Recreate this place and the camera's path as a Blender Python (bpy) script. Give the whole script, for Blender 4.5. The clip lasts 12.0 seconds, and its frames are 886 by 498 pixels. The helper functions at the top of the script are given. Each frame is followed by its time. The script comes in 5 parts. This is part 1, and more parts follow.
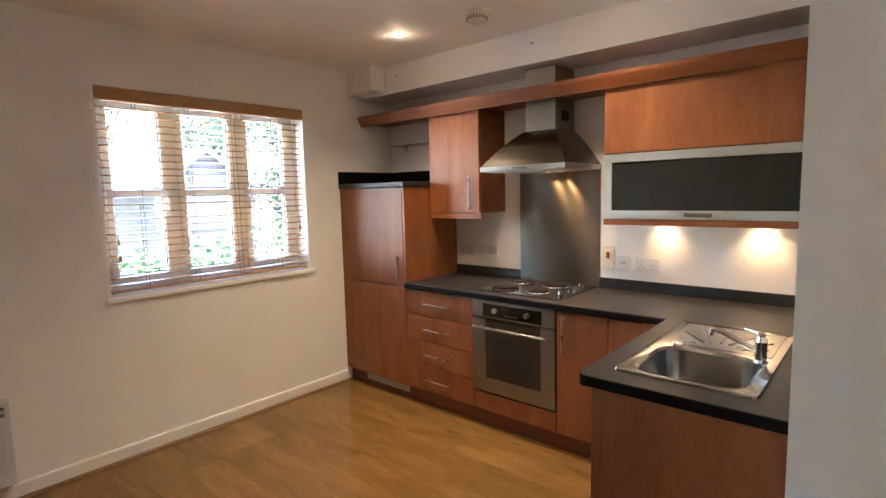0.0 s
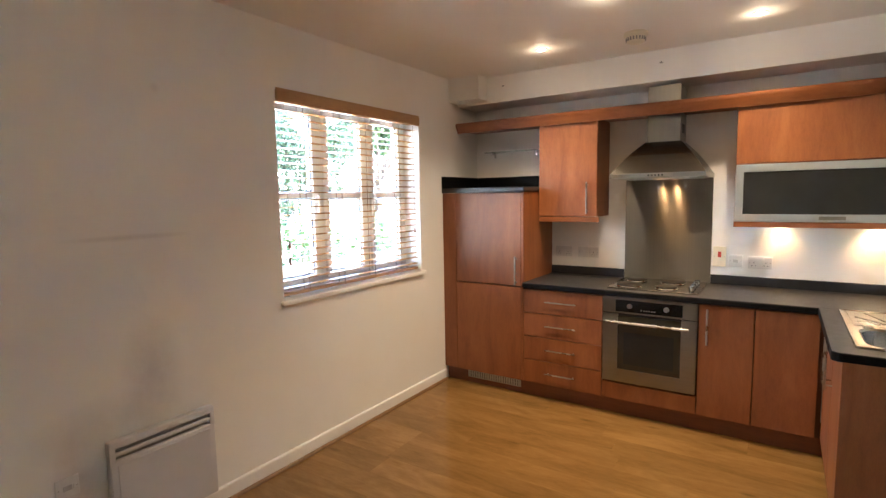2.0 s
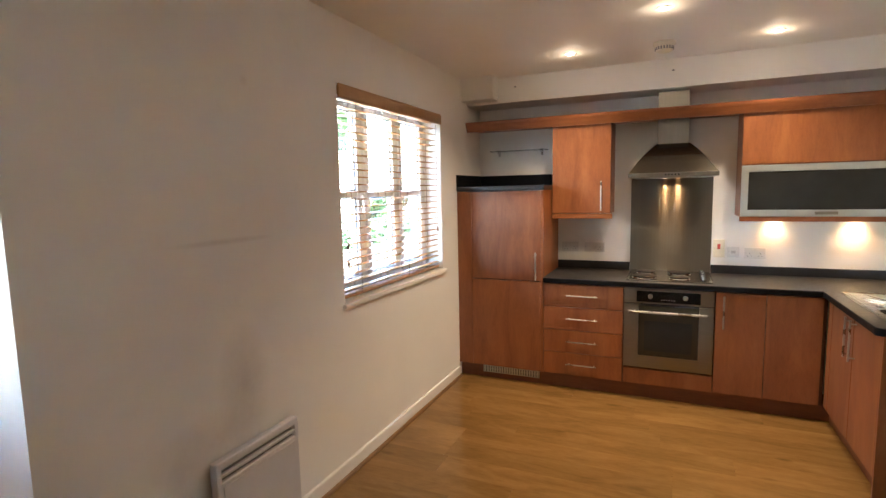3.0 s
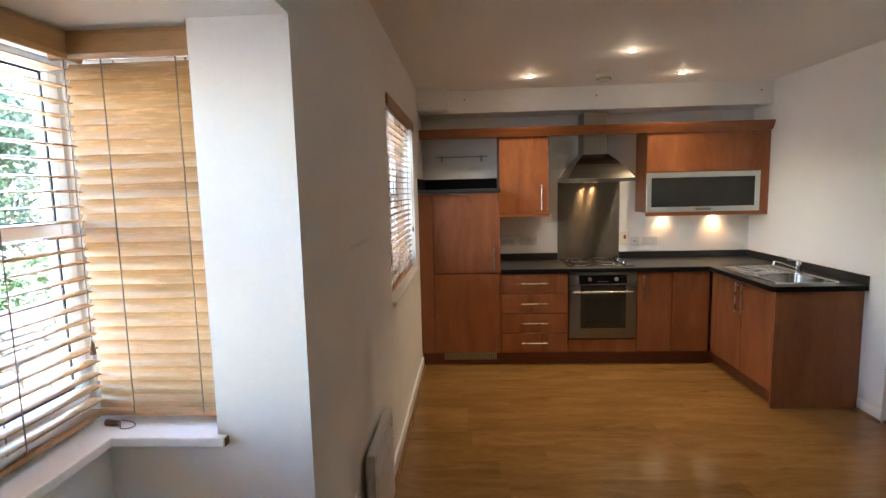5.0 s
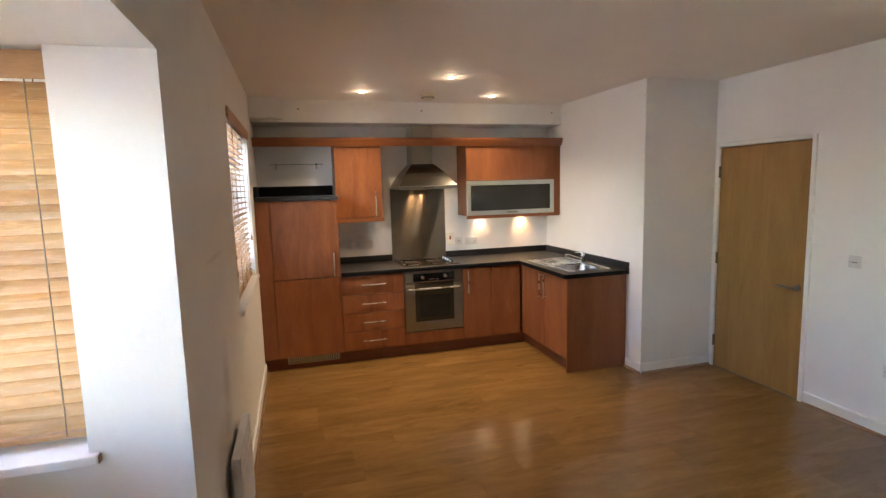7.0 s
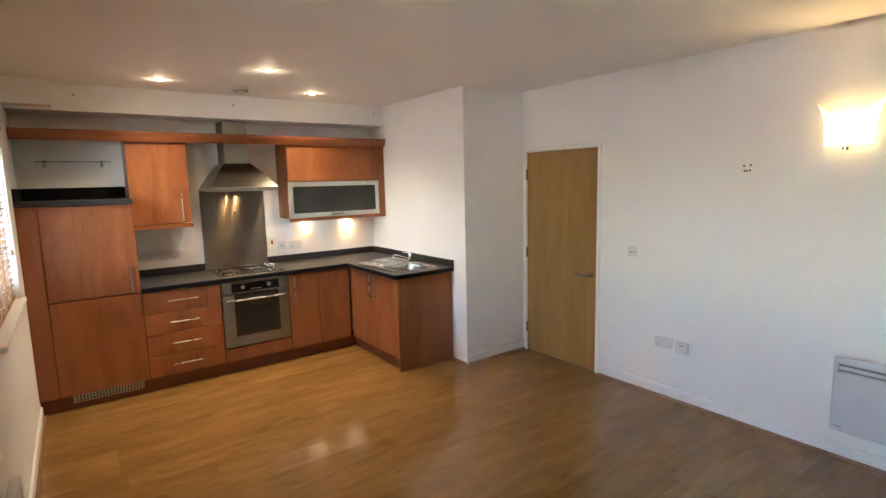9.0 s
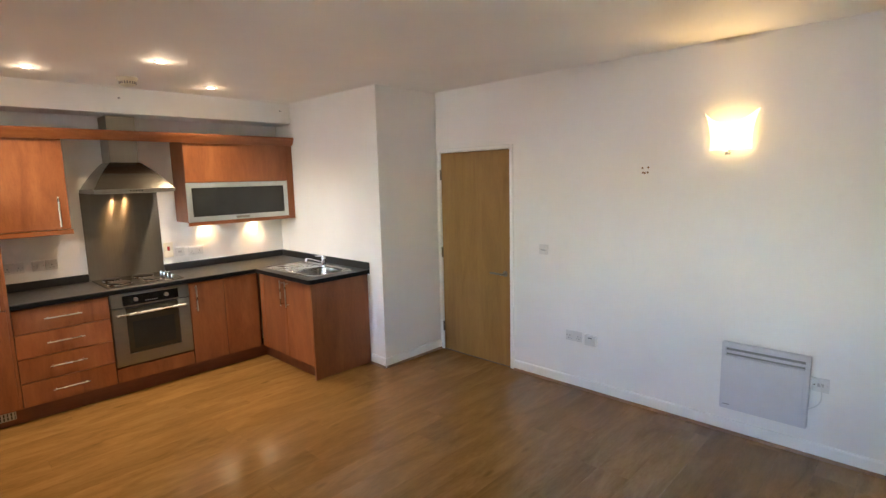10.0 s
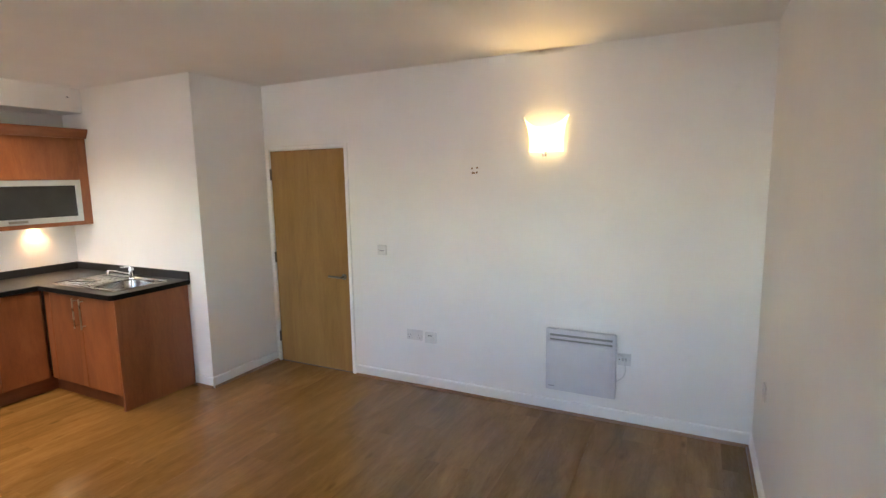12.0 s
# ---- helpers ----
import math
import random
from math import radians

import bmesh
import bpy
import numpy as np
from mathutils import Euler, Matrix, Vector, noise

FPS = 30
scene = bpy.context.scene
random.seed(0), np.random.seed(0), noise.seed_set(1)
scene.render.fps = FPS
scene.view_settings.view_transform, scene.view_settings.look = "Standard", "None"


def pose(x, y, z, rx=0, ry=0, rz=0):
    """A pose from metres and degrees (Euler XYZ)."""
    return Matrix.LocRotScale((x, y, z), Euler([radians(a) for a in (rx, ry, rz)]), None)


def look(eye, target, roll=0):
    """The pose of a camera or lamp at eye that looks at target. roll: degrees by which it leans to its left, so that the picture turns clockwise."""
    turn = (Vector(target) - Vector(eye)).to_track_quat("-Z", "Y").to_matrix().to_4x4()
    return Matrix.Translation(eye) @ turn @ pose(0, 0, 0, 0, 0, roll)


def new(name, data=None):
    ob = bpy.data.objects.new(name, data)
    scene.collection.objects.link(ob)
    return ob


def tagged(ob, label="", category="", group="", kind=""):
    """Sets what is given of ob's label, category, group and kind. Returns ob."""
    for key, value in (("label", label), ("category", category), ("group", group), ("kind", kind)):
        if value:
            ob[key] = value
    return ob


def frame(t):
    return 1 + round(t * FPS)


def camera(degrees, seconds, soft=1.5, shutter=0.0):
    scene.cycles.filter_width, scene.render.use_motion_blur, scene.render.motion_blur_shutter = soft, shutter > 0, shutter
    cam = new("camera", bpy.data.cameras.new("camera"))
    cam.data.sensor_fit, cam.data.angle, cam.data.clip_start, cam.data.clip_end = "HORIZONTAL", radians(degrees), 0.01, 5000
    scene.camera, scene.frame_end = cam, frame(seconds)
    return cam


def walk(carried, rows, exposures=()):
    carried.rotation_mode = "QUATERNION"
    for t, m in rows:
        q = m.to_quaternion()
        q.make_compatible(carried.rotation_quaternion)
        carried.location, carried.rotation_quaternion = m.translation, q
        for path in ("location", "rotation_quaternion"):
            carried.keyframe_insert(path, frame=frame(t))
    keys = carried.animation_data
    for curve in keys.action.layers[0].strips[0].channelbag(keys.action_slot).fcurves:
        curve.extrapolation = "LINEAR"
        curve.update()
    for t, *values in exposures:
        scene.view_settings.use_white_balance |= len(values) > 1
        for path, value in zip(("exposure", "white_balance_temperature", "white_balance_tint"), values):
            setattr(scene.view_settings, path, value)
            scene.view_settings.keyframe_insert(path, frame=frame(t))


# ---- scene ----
cam = camera(81.8, 12.0, soft=1.4)
PATH = [
    (0, (3.372, -3.221, 1.562), (2.061, -1.726, 1.344), -1.4),
    (0.5, (3.188, -3.333, 1.568), (1.905, -1.815, 1.346), -1.3),
    (1, (2.951, -3.576, 1.593), (1.689, -2.039, 1.378), -1.1),
    (1.5, (2.667, -3.988, 1.605), (1.484, -2.389, 1.394), -1.0),
    (2, (2.363, -4.219, 1.586), (1.262, -2.562, 1.382), -1.0),
    (2.5, (2.019, -4.443, 1.596), (1.05, -2.706, 1.387), -1.1),
    (4.5, (0.582, -5.127, 1.658), (0.303, -3.161, 1.416), -1.3),
    (5, (0.432, -5.261, 1.652), (0.324, -3.278, 1.421), -1.4),
    (5.5, (0.394, -5.393, 1.676), (0.45, -3.407, 1.443), -1.5),
    (6, (0.373, -5.45, 1.694), (0.594, -3.477, 1.456), -1.6),
    (6.5, (0.327, -5.49, 1.705), (0.714, -3.542, 1.465), -1.6),
    (7, (0.31, -5.546, 1.716), (0.859, -3.638, 1.471), -1.5),
    (9, (0.295, -5.451, 1.734), (1.457, -3.845, 1.47), -1.4),
    (9.5, (0.28, -5.408, 1.734), (1.579, -3.911, 1.468), -1.3),
    (10, (0.284, -5.374, 1.755), (1.71, -4.0, 1.477), -1.4),
    (10.5, (0.313, -5.354, 1.743), (1.848, -4.103, 1.466), -1.3),
    (11, (0.323, -5.316, 1.754), (1.964, -4.209, 1.469), -1.3),
    (11.5, (0.315, -5.283, 1.734), (2.052, -4.331, 1.457), -1.1),
    (12, (0.384, -5.362, 1.714), (2.158, -4.481, 1.441), -1.0),
]
walk(cam, [(t, look(eye, target, roll)) for t, eye, target, roll in PATH],
     [(0.0, 5.92, 6550, 12), (2.5, 6.20, 6550, 12), (4.5, 5.54, 6500, 11), (5.5, 5.60, 6500, 11), (7.0, 5.86, 6750, 13), (9.0, 6.18, 6650, 11), (12.0, 6.12, 6650, 11)])

# lamp powers in watts, sky and sun, and the glow of lit glass
SKY, SUN = 0.115, 1.3
DOWN_W, PUCK_W, HOOD_W, WALL_W = 1.7, 0.22, 0.24, 0.16
GLOW_BULB, GLOW_SHADE = 0.7, 0.044

# ---- world, sun and lamps ----
world = bpy.data.worlds.new("sky")
scene.world = world
world.use_nodes = True
wn = world.node_tree
sky = wn.nodes.new("ShaderNodeTexSky")
sky.sky_type = "NISHITA"
sky.sun_disc = False
sky.sun_elevation = radians(62)
sky.sun_rotation = radians(80)
wn.nodes["Background"].inputs["Strength"].default_value = SKY
wn.links.new(sky.outputs[0], wn.nodes["Background"].inputs["Color"])

sun = new("sun", bpy.data.lights.new("sun", "SUN"))
sun.data.energy = SUN
sun.data.angle = radians(12)
sun.data.color = (1.0, 0.95, 0.87)
sun.matrix_basis = look((20, 4, 52), (0, 0, 0))

WARM = (1.0, 0.66, 0.33)


def lamp(name, kind, at, watts, color=WARM, size=0.03, target=None, cone=80, blend=0.6):
    data = bpy.data.lights.new(name, kind)
    data.energy, data.color = watts, color
    data.shadow_soft_size = size
    ob = new(name, data)
    if kind == "SPOT":
        data.spot_size, data.spot_blend = radians(cone), blend
    ob.matrix_basis = look(at, target) if target else pose(*at)
    return ob


# ---- materials ----
def nodes_of(name):
    m = bpy.data.materials.new(name)
    m.use_nodes = True
    t = m.node_tree
    return m, t, t.nodes["Principled BSDF"]


def noise_node(t, vec, scale, detail=4.0, rough=0.55, distort=0.0):
    n = t.nodes.new("ShaderNodeTexNoise")
    n.inputs["Scale"].default_value = scale
    n.inputs["Detail"].default_value = detail
    n.inputs["Roughness"].default_value = rough
    n.inputs["Distortion"].default_value = distort
    t.links.new(vec, n.inputs["Vector"])
    return n.outputs["Fac"]


def coords(t, scale=(1, 1, 1), random_shift=False):
    c = t.nodes.new("ShaderNodeTexCoord")
    mp = t.nodes.new("ShaderNodeMapping")
    mp.inputs["Scale"].default_value = scale
    t.links.new(c.outputs["Object"], mp.inputs["Vector"])
    if random_shift:
        info = t.nodes.new("ShaderNodeObjectInfo")
        k = t.nodes.new("ShaderNodeMath")
        k.operation = "MULTIPLY"
        k.inputs[1].default_value = 37.0
        t.links.new(info.outputs["Random"], k.inputs[0])
        t.links.new(k.outputs[0], mp.inputs["Location"])
    return mp.outputs["Vector"]


def ramp(t, fac, stops):
    r = t.nodes.new("ShaderNodeValToRGB")
    e = r.color_ramp.elements
    e[0].position, e[0].color = stops[0][0], (*stops[0][1], 1)
    e[1].position, e[1].color = stops[-1][0], (*stops[-1][1], 1)
    for p, c in stops[1:-1]:
        x = e.new(p)
        x.color = (*c, 1)
    t.links.new(fac, r.inputs[0])
    return r.outputs["Color"]


def mixed(t, fac, a, b, kind="MIX"):
    n = t.nodes.new("ShaderNodeMix")
    n.data_type, n.blend_type = "RGBA", kind
    for sock, v in ((n.inputs[0], fac), (n.inputs[6], a), (n.inputs[7], b)):
        if isinstance(v, (float, int)):
            sock.default_value = v
        elif isinstance(v, tuple):
            sock.default_value = (*v, 1)
        else:
            t.links.new(v, sock)
    return n.outputs[2]


def bump(t, p, height, strength=0.2, distance=0.002):
    b = t.nodes.new("ShaderNodeBump")
    b.inputs["Strength"].default_value = strength
    b.inputs["Distance"].default_value = distance
    t.links.new(height, b.inputs["Height"])
    t.links.new(b.outputs[0], p.inputs["Normal"])


def spread(t, fac, low, high):
    n = t.nodes.new("ShaderNodeMapRange")
    n.inputs["To Min"].default_value, n.inputs["To Max"].default_value = low, high
    t.links.new(fac, n.inputs["Value"])
    return n.outputs[0]


def plain(name, color, rough=0.5, metal=0.0, vary=0.12, scale=9.0, grain=0.06, relief=0.05):
    m, t, p = nodes_of(name)
    v = coords(t)
    big = noise_node(t, v, scale, 3)
    fine = noise_node(t, v, scale * 22, 3)
    lo = tuple(c * (1 - vary) for c in color)
    hi = tuple(min(1, c * (1 + vary)) for c in color)
    col = ramp(t, big, [(0.3, lo), (0.7, hi)])
    col = mixed(t, grain, col, ramp(t, fine, [(0.35, tuple(c * 0.6 for c in color)), (0.65, hi)]))
    t.links.new(col, p.inputs["Base Color"])
    p.inputs["Metallic"].default_value = metal
    t.links.new(spread(t, big, max(0.02, rough * 0.8), min(1, rough * 1.2)), p.inputs["Roughness"])
    if relief:
        bump(t, p, fine, relief)
    return m


def painted_wall(name, color, patches=()):
    """Roller-painted plaster: fine stipple, faint scuffs."""
    m, t, p = nodes_of(name)
    v = coords(t)
    cloud = noise_node(t, v, 1.3, 4)
    scuff = noise_node(t, v, 7.0, 6, 0.7, 0.6)
    stipple = noise_node(t, v, 260, 2)
    col = ramp(t, cloud, [(0.3, tuple(c * 0.95 for c in color)), (0.7, color)])
    dirty = ramp(t, scuff, [(0.60, (0, 0, 0)), (0.85, (1, 1, 1))])
    bw = t.nodes.new("ShaderNodeMath")
    bw.operation = "MULTIPLY"
    bw.inputs[1].default_value = 0.16
    t.links.new(dirty, bw.inputs[0])
    col = mixed(t, bw.outputs[0], col, tuple(c * 0.62 for c in color))
    for spot, size, stop, tint in patches:
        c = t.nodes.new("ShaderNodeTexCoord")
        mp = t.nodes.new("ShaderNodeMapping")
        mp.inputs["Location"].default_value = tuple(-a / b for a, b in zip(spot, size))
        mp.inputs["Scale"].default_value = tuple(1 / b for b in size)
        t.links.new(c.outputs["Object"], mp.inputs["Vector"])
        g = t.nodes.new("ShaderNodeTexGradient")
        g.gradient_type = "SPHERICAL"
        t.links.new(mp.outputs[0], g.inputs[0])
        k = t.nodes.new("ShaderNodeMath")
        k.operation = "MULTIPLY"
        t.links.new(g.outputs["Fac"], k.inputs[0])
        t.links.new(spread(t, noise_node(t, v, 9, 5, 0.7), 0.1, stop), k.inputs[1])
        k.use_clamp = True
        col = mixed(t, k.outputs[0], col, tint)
    t.links.new(col, p.inputs["Base Color"])
    p.inputs["Roughness"].default_value = 0.62
    bump(t, p, stipple, 0.12, 0.0015)
    return m


def timber(name, dark, mid, light, stretch, rough=0.32, figure=1.0, shift=True, coat=0.0, grain=0.38, pore=0.12, knots=0.0):
    """Veneer or foil with a figure drawn out along one axis."""
    m, t, p = nodes_of(name)
    v = coords(t, stretch, shift)
    cloud = noise_node(t, v, 1.6 * figure, 4, 0.6, 0.8)
    fibre = noise_node(t, v, 14 * figure, 6, 0.65, 0.4)
    pores = noise_node(t, v, 70 * figure, 3, 0.6)
    a = ramp(t, cloud, [(0.28, dark), (0.5, mid), (0.74, light)])
    b = ramp(t, fibre, [(0.3, dark), (0.6, light)])
    col = mixed(t, grain, a, b)
    col = mixed(t, pore, col, ramp(t, pores, [(0.36, tuple(c * 0.45 for c in dark)), (0.55, light)]))
    if knots:
        vo = t.nodes.new("ShaderNodeTexVoronoi")
        vo.inputs["Scale"].default_value = knots
        t.links.new(coords(t, (1.0, 2.6, 2.6), shift), vo.inputs["Vector"])
        spot = ramp(t, vo.outputs["Distance"], [(0.03, (1, 1, 1)), (0.13, (0, 0, 0))])
        k = t.nodes.new("ShaderNodeMath")
        k.operation = "MULTIPLY"
        t.links.new(spot, k.inputs[0])
        t.links.new(spread(t, vo.outputs["Color"], -0.35, 0.75), k.inputs[1])
        k.use_clamp = True
        col = mixed(t, k.outputs[0], col, tuple(c * 0.4 for c in dark))
    info = t.nodes.new("ShaderNodeObjectInfo")
    tone = spread(t, info.outputs["Random"], 0.90, 1.10)
    hsv = t.nodes.new("ShaderNodeHueSaturation")
    t.links.new(col, hsv.inputs["Color"])
    t.links.new(tone, hsv.inputs["Value"])
    t.links.new(hsv.outputs[0], p.inputs["Base Color"])
    t.links.new(spread(t, fibre, rough * 0.8, rough * 1.25), p.inputs["Roughness"])
    p.inputs["Coat Weight"].default_value = coat
    p.inputs["Coat Roughness"].default_value = 0.18
    bump(t, p, fibre, 0.06, 0.001)
    return m


def brushed(name, color, rough, stretch, mark=0.07):
    """Brushed metal: fine hairlines along one axis."""
    m, t, p = nodes_of(name)
    hair = noise_node(t, coords(t, stretch), 140, 2, 0.5)
    wipe = noise_node(t, coords(t), 2.2, 2, 0.5)
    col = ramp(t, hair, [(0.3, tuple(c * (1 - mark) for c in color)), (0.7, color)])
    t.links.new(col, p.inputs["Base Color"])
    p.inputs["Metallic"].default_value = 1.0
    t.links.new(spread(t, wipe, rough * 0.96, rough * 1.04), p.inputs["Roughness"])
    return m


def glowing(name, color, strength):
    m, t, p = nodes_of(name)
    p.inputs["Base Color"].default_value = (0.8, 0.8, 0.78, 1)
    p.inputs["Emission Color"].default_value = (*color, 1)
    p.inputs["Emission Strength"].default_value = strength
    return m


def pane_glass(name):
    """A thin flat pane: clear, with a mirror gloss that grows at a slant."""
    m, t, p = nodes_of(name)
    clear, gloss = t.nodes.new("ShaderNodeBsdfTransparent"), t.nodes.new("ShaderNodeBsdfGlossy")
    gloss.inputs["Roughness"].default_value = 0.0
    slant, mix = t.nodes.new("ShaderNodeLayerWeight"), t.nodes.new("ShaderNodeMixShader")
    power = t.nodes.new("ShaderNodeMath")
    power.operation, power.inputs[1].default_value = "POWER", 5.0
    t.links.new(slant.outputs["Facing"], power.inputs[0])
    t.links.new(spread(t, power.outputs[0], 0.03, 0.85), mix.inputs[0])
    t.links.new(clear.outputs[0], mix.inputs[1])
    t.links.new(gloss.outputs[0], mix.inputs[2])
    t.links.new(mix.outputs[0], t.nodes["Material Output"].inputs["Surface"])
    t.nodes.remove(p)
    return m


def glass(name, color=(1, 1, 1), rough=0.0, ior=1.45):
    m, t, p = nodes_of(name)
    p.inputs["Base Color"].default_value = (*color, 1)
    p.inputs["Roughness"].default_value = rough
    p.inputs["Transmission Weight"].default_value = 1.0
    p.inputs["IOR"].default_value = ior
    return m


# soot over the left heater, a scuffed line, and a dark patch over the wall lamp
STAINS = (
    ((0.0, -3.05, 0.80), (0.2, 0.16, 0.30), 0.75, (0.33, 0.28, 0.24)),
    ((0.0, -3.22, 0.62), (0.2, 0.36, 0.15), 0.6, (0.36, 0.31, 0.27)),
    ((0.0, -3.38, 0.44), (0.2, 0.10, 0.24), 0.8, (0.28, 0.24, 0.21)),
    ((0.0, -3.10, 1.43), (0.2, 0.30, 0.016), 0.75, (0.42, 0.37, 0.32)),
    ((0.0, -2.95, 2.10), (0.1, 0.03, 0.03), 0.5, (0.5, 0.44, 0.38)),
)
M_WALL = painted_wall("wall_paint", (0.86, 0.84, 0.805))
M_WALL_LEFT = painted_wall("wall_paint_scuffed", (0.86, 0.84, 0.805), STAINS)
# small darker oval where wall and ceiling meet above the wall lamp
DARK_OVER_LAMP = (((3.955, -4.40, 2.57), (0.055, 0.24, 0.035), 1.6, (0.20, 0.16, 0.12)),)
M_CEIL = painted_wall("ceiling_paint", (0.88, 0.86, 0.82), DARK_OVER_LAMP)
M_TRIM = plain("gloss_white_paint", (0.86, 0.85, 0.83), 0.30, 0, 0.012, 4, 0.008, 0.0)
M_UPVC = plain("white_window_plastic", (0.82, 0.81, 0.78), 0.3, 0, 0.03, 6, 0.03, 0.0)
M_PLASTIC = plain("white_plastic", (0.70, 0.69, 0.665), 0.35, 0, 0.03, 20, 0.03, 0.0)
M_CREAM = plain("cream_and_shaded_plastic", (0.72, 0.68, 0.55), 0.4, 0, 0.05, 20, 0.03, 0.0)
M_CHERRY = timber("cherry_foil", (0.160, 0.045, 0.014), (0.250, 0.079, 0.025), (0.340, 0.122, 0.042), (4, 4, 0.9), 0.40, 1.0, True, 0.0, 0.20, 0.08)
M_CHERRY_X = timber("cherry_foil_long", (0.160, 0.045, 0.014), (0.250, 0.079, 0.025), (0.340, 0.122, 0.042), (0.9, 4, 4), 0.40, 1.0, True, 0.0, 0.20, 0.08)
M_PLINTH = timber("cherry_plinth", (0.12, 0.034, 0.014), (0.18, 0.052, 0.02), (0.23, 0.070, 0.028), (0.8, 7, 7), 0.42)
M_CARCASS = plain("carcass_board", (0.10, 0.035, 0.015), 0.5)
M_OAK_DOOR = timber("oak_veneer", (0.225, 0.114, 0.031), (0.295, 0.158, 0.045), (0.360, 0.202, 0.061), (4, 4, 0.6), 0.36, 1.0, True, 0.0, 0.2, 0.06)
M_FLOOR = timber("oak_laminate", (0.155, 0.078, 0.023), (0.225, 0.118, 0.036), (0.295, 0.165, 0.054), (1.0, 4.2, 4.2), 0.175, 1.25, True, 0.0, 0.22, 0.02, 2.2)
M_BEAD = timber("brown_beading", (0.16, 0.085, 0.035), (0.23, 0.125, 0.055), (0.3, 0.165, 0.075), (4, 4, 4), 0.4)
M_BLIND = timber("basswood_slat", (0.36, 0.195, 0.080), (0.46, 0.268, 0.118), (0.54, 0.335, 0.155), (0.8, 8, 8), 0.26, 1.0, True, 0.0, 0.15, 0.05)
M_VALANCE = timber("basswood_valance", (0.36, 0.19, 0.075), (0.43, 0.24, 0.10), (0.50, 0.29, 0.125), (1.2, 8, 8), 0.38)
M_CORD = plain("blind_cord", (0.20, 0.14, 0.09), 0.8)
M_TOP = plain("charcoal_laminate", (0.021, 0.021, 0.023), 0.40, 0, 0.18, 30, 0.2, 0.08)
M_TOP_EDGE = plain("black_edging", (0.005, 0.005, 0.006), 0.55, 0, 0.1, 30, 0.1, 0.03)
M_TOP_EDGE.node_tree.nodes["Principled BSDF"].inputs["Specular IOR Level"].default_value = 0.12
M_STEEL = brushed("brushed_steel", (0.235, 0.222, 0.198), 0.32, (1.0, 1.0, 0.012))
# one hood steel in two tones: dark and bright reflections put into the colour
M_HOOD_DIM = brushed("hood_steel_dim", (0.165, 0.150, 0.128), 0.25, (0.012, 1.0, 1.0))
M_HOOD_BRIGHT = brushed("hood_steel_bright", (0.34, 0.32, 0.29), 0.30, (1.0, 1.0, 0.012))
M_SPLASH = brushed("splashback_steel", (0.215, 0.203, 0.180), 0.30, (1.0, 1.0, 0.012))
# the brushing lies across, so that lamps draw out upright streaks
grain_way = M_SPLASH.node_tree.nodes.new("ShaderNodeTangent")
grain_way.direction_type, grain_way.axis = "RADIAL", "X"
M_SPLASH.node_tree.links.new(grain_way.outputs[0], M_SPLASH.node_tree.nodes["Principled BSDF"].inputs["Tangent"])
M_SPLASH.node_tree.nodes["Principled BSDF"].inputs["Anisotropic"].default_value = 0.9
M_STEEL_X = brushed("brushed_steel_long", (0.38, 0.37, 0.35), 0.30, (0.012, 1.0, 1.0))
M_OVEN_STEEL = brushed("oven_steel", (0.30, 0.285, 0.25), 0.30, (0.012, 1.0, 1.0))
M_HOB = brushed("hob_steel", (0.30, 0.29, 0.27), 0.18, (0.012, 1.0, 1.0))
M_SINK = brushed("sink_steel", (0.38, 0.365, 0.34), 0.19, (1.0, 0.012, 1.0))
M_CHROME = plain("chrome", (0.75, 0.75, 0.75), 0.08, 1.0, 0.03, 10, 0.02, 0.0)
M_NICKEL = plain("satin_nickel", (0.50, 0.48, 0.45), 0.28, 1.0, 0.05, 10, 0.04, 0.0)
M_HINGE = plain("dull_hinge_steel", (0.20, 0.17, 0.13), 0.38, 1.0, 0.1, 20, 0.1, 0.0)
M_ALU = plain("anodised_aluminium", (0.55, 0.58, 0.57), 0.38, 0.85, 0.05, 10, 0.03, 0.02)
M_BLACK = plain("black_glass", (0.006, 0.006, 0.006), 0.08, 0, 0.1, 10, 0.05, 0.0)
M_DARK = plain("black_plastic", (0.012, 0.012, 0.012), 0.4)
M_OVEN_GLASS = plain("oven_glass", (0.050, 0.042, 0.028), 0.12, 0.4, 0.1, 6, 0.05, 0.0)
M_SMOKED = plain("smoked_glass", (0.020, 0.020, 0.018), 0.16, 0, 0.1, 6, 0.05, 0.0)
M_GLASS = pane_glass("window_glass")
M_SHELF = glass("shelf_glass", (0.80, 0.92, 0.86), 0.02)
M_HEATER = plain("heater_enamel", (0.62, 0.61, 0.63), 0.34, 0, 0.03, 8, 0.03, 0.02)
M_GREY = plain("grey_print", (0.25, 0.25, 0.25), 0.5)
M_FUSE = plain("pale_grey_plastic", (0.46, 0.45, 0.43), 0.5)
M_RED = plain("red_rocker", (0.32, 0.03, 0.02), 0.35)
M_BURNER = plain("hob_plate_iron", (0.008, 0.007, 0.006), 0.36, 0.0, 0.2, 30, 0.2, 0.1)
M_BURNER.node_tree.nodes["Principled BSDF"].inputs["Specular IOR Level"].default_value = 0.2
M_WALL_BULB = glowing("lit_wall_bulb", (1.0, 0.74, 0.40), 0.22)
M_BULB = glowing("lit_lamp_face", (1.0, 0.80, 0.52), GLOW_BULB)
M_HOOD_LENS = glowing("hood_lamp_glass", (1.0, 0.55, 0.20), 0.10)
M_SHADE = glowing("lit_opal_shade", (1.0, 0.66, 0.24), GLOW_SHADE)


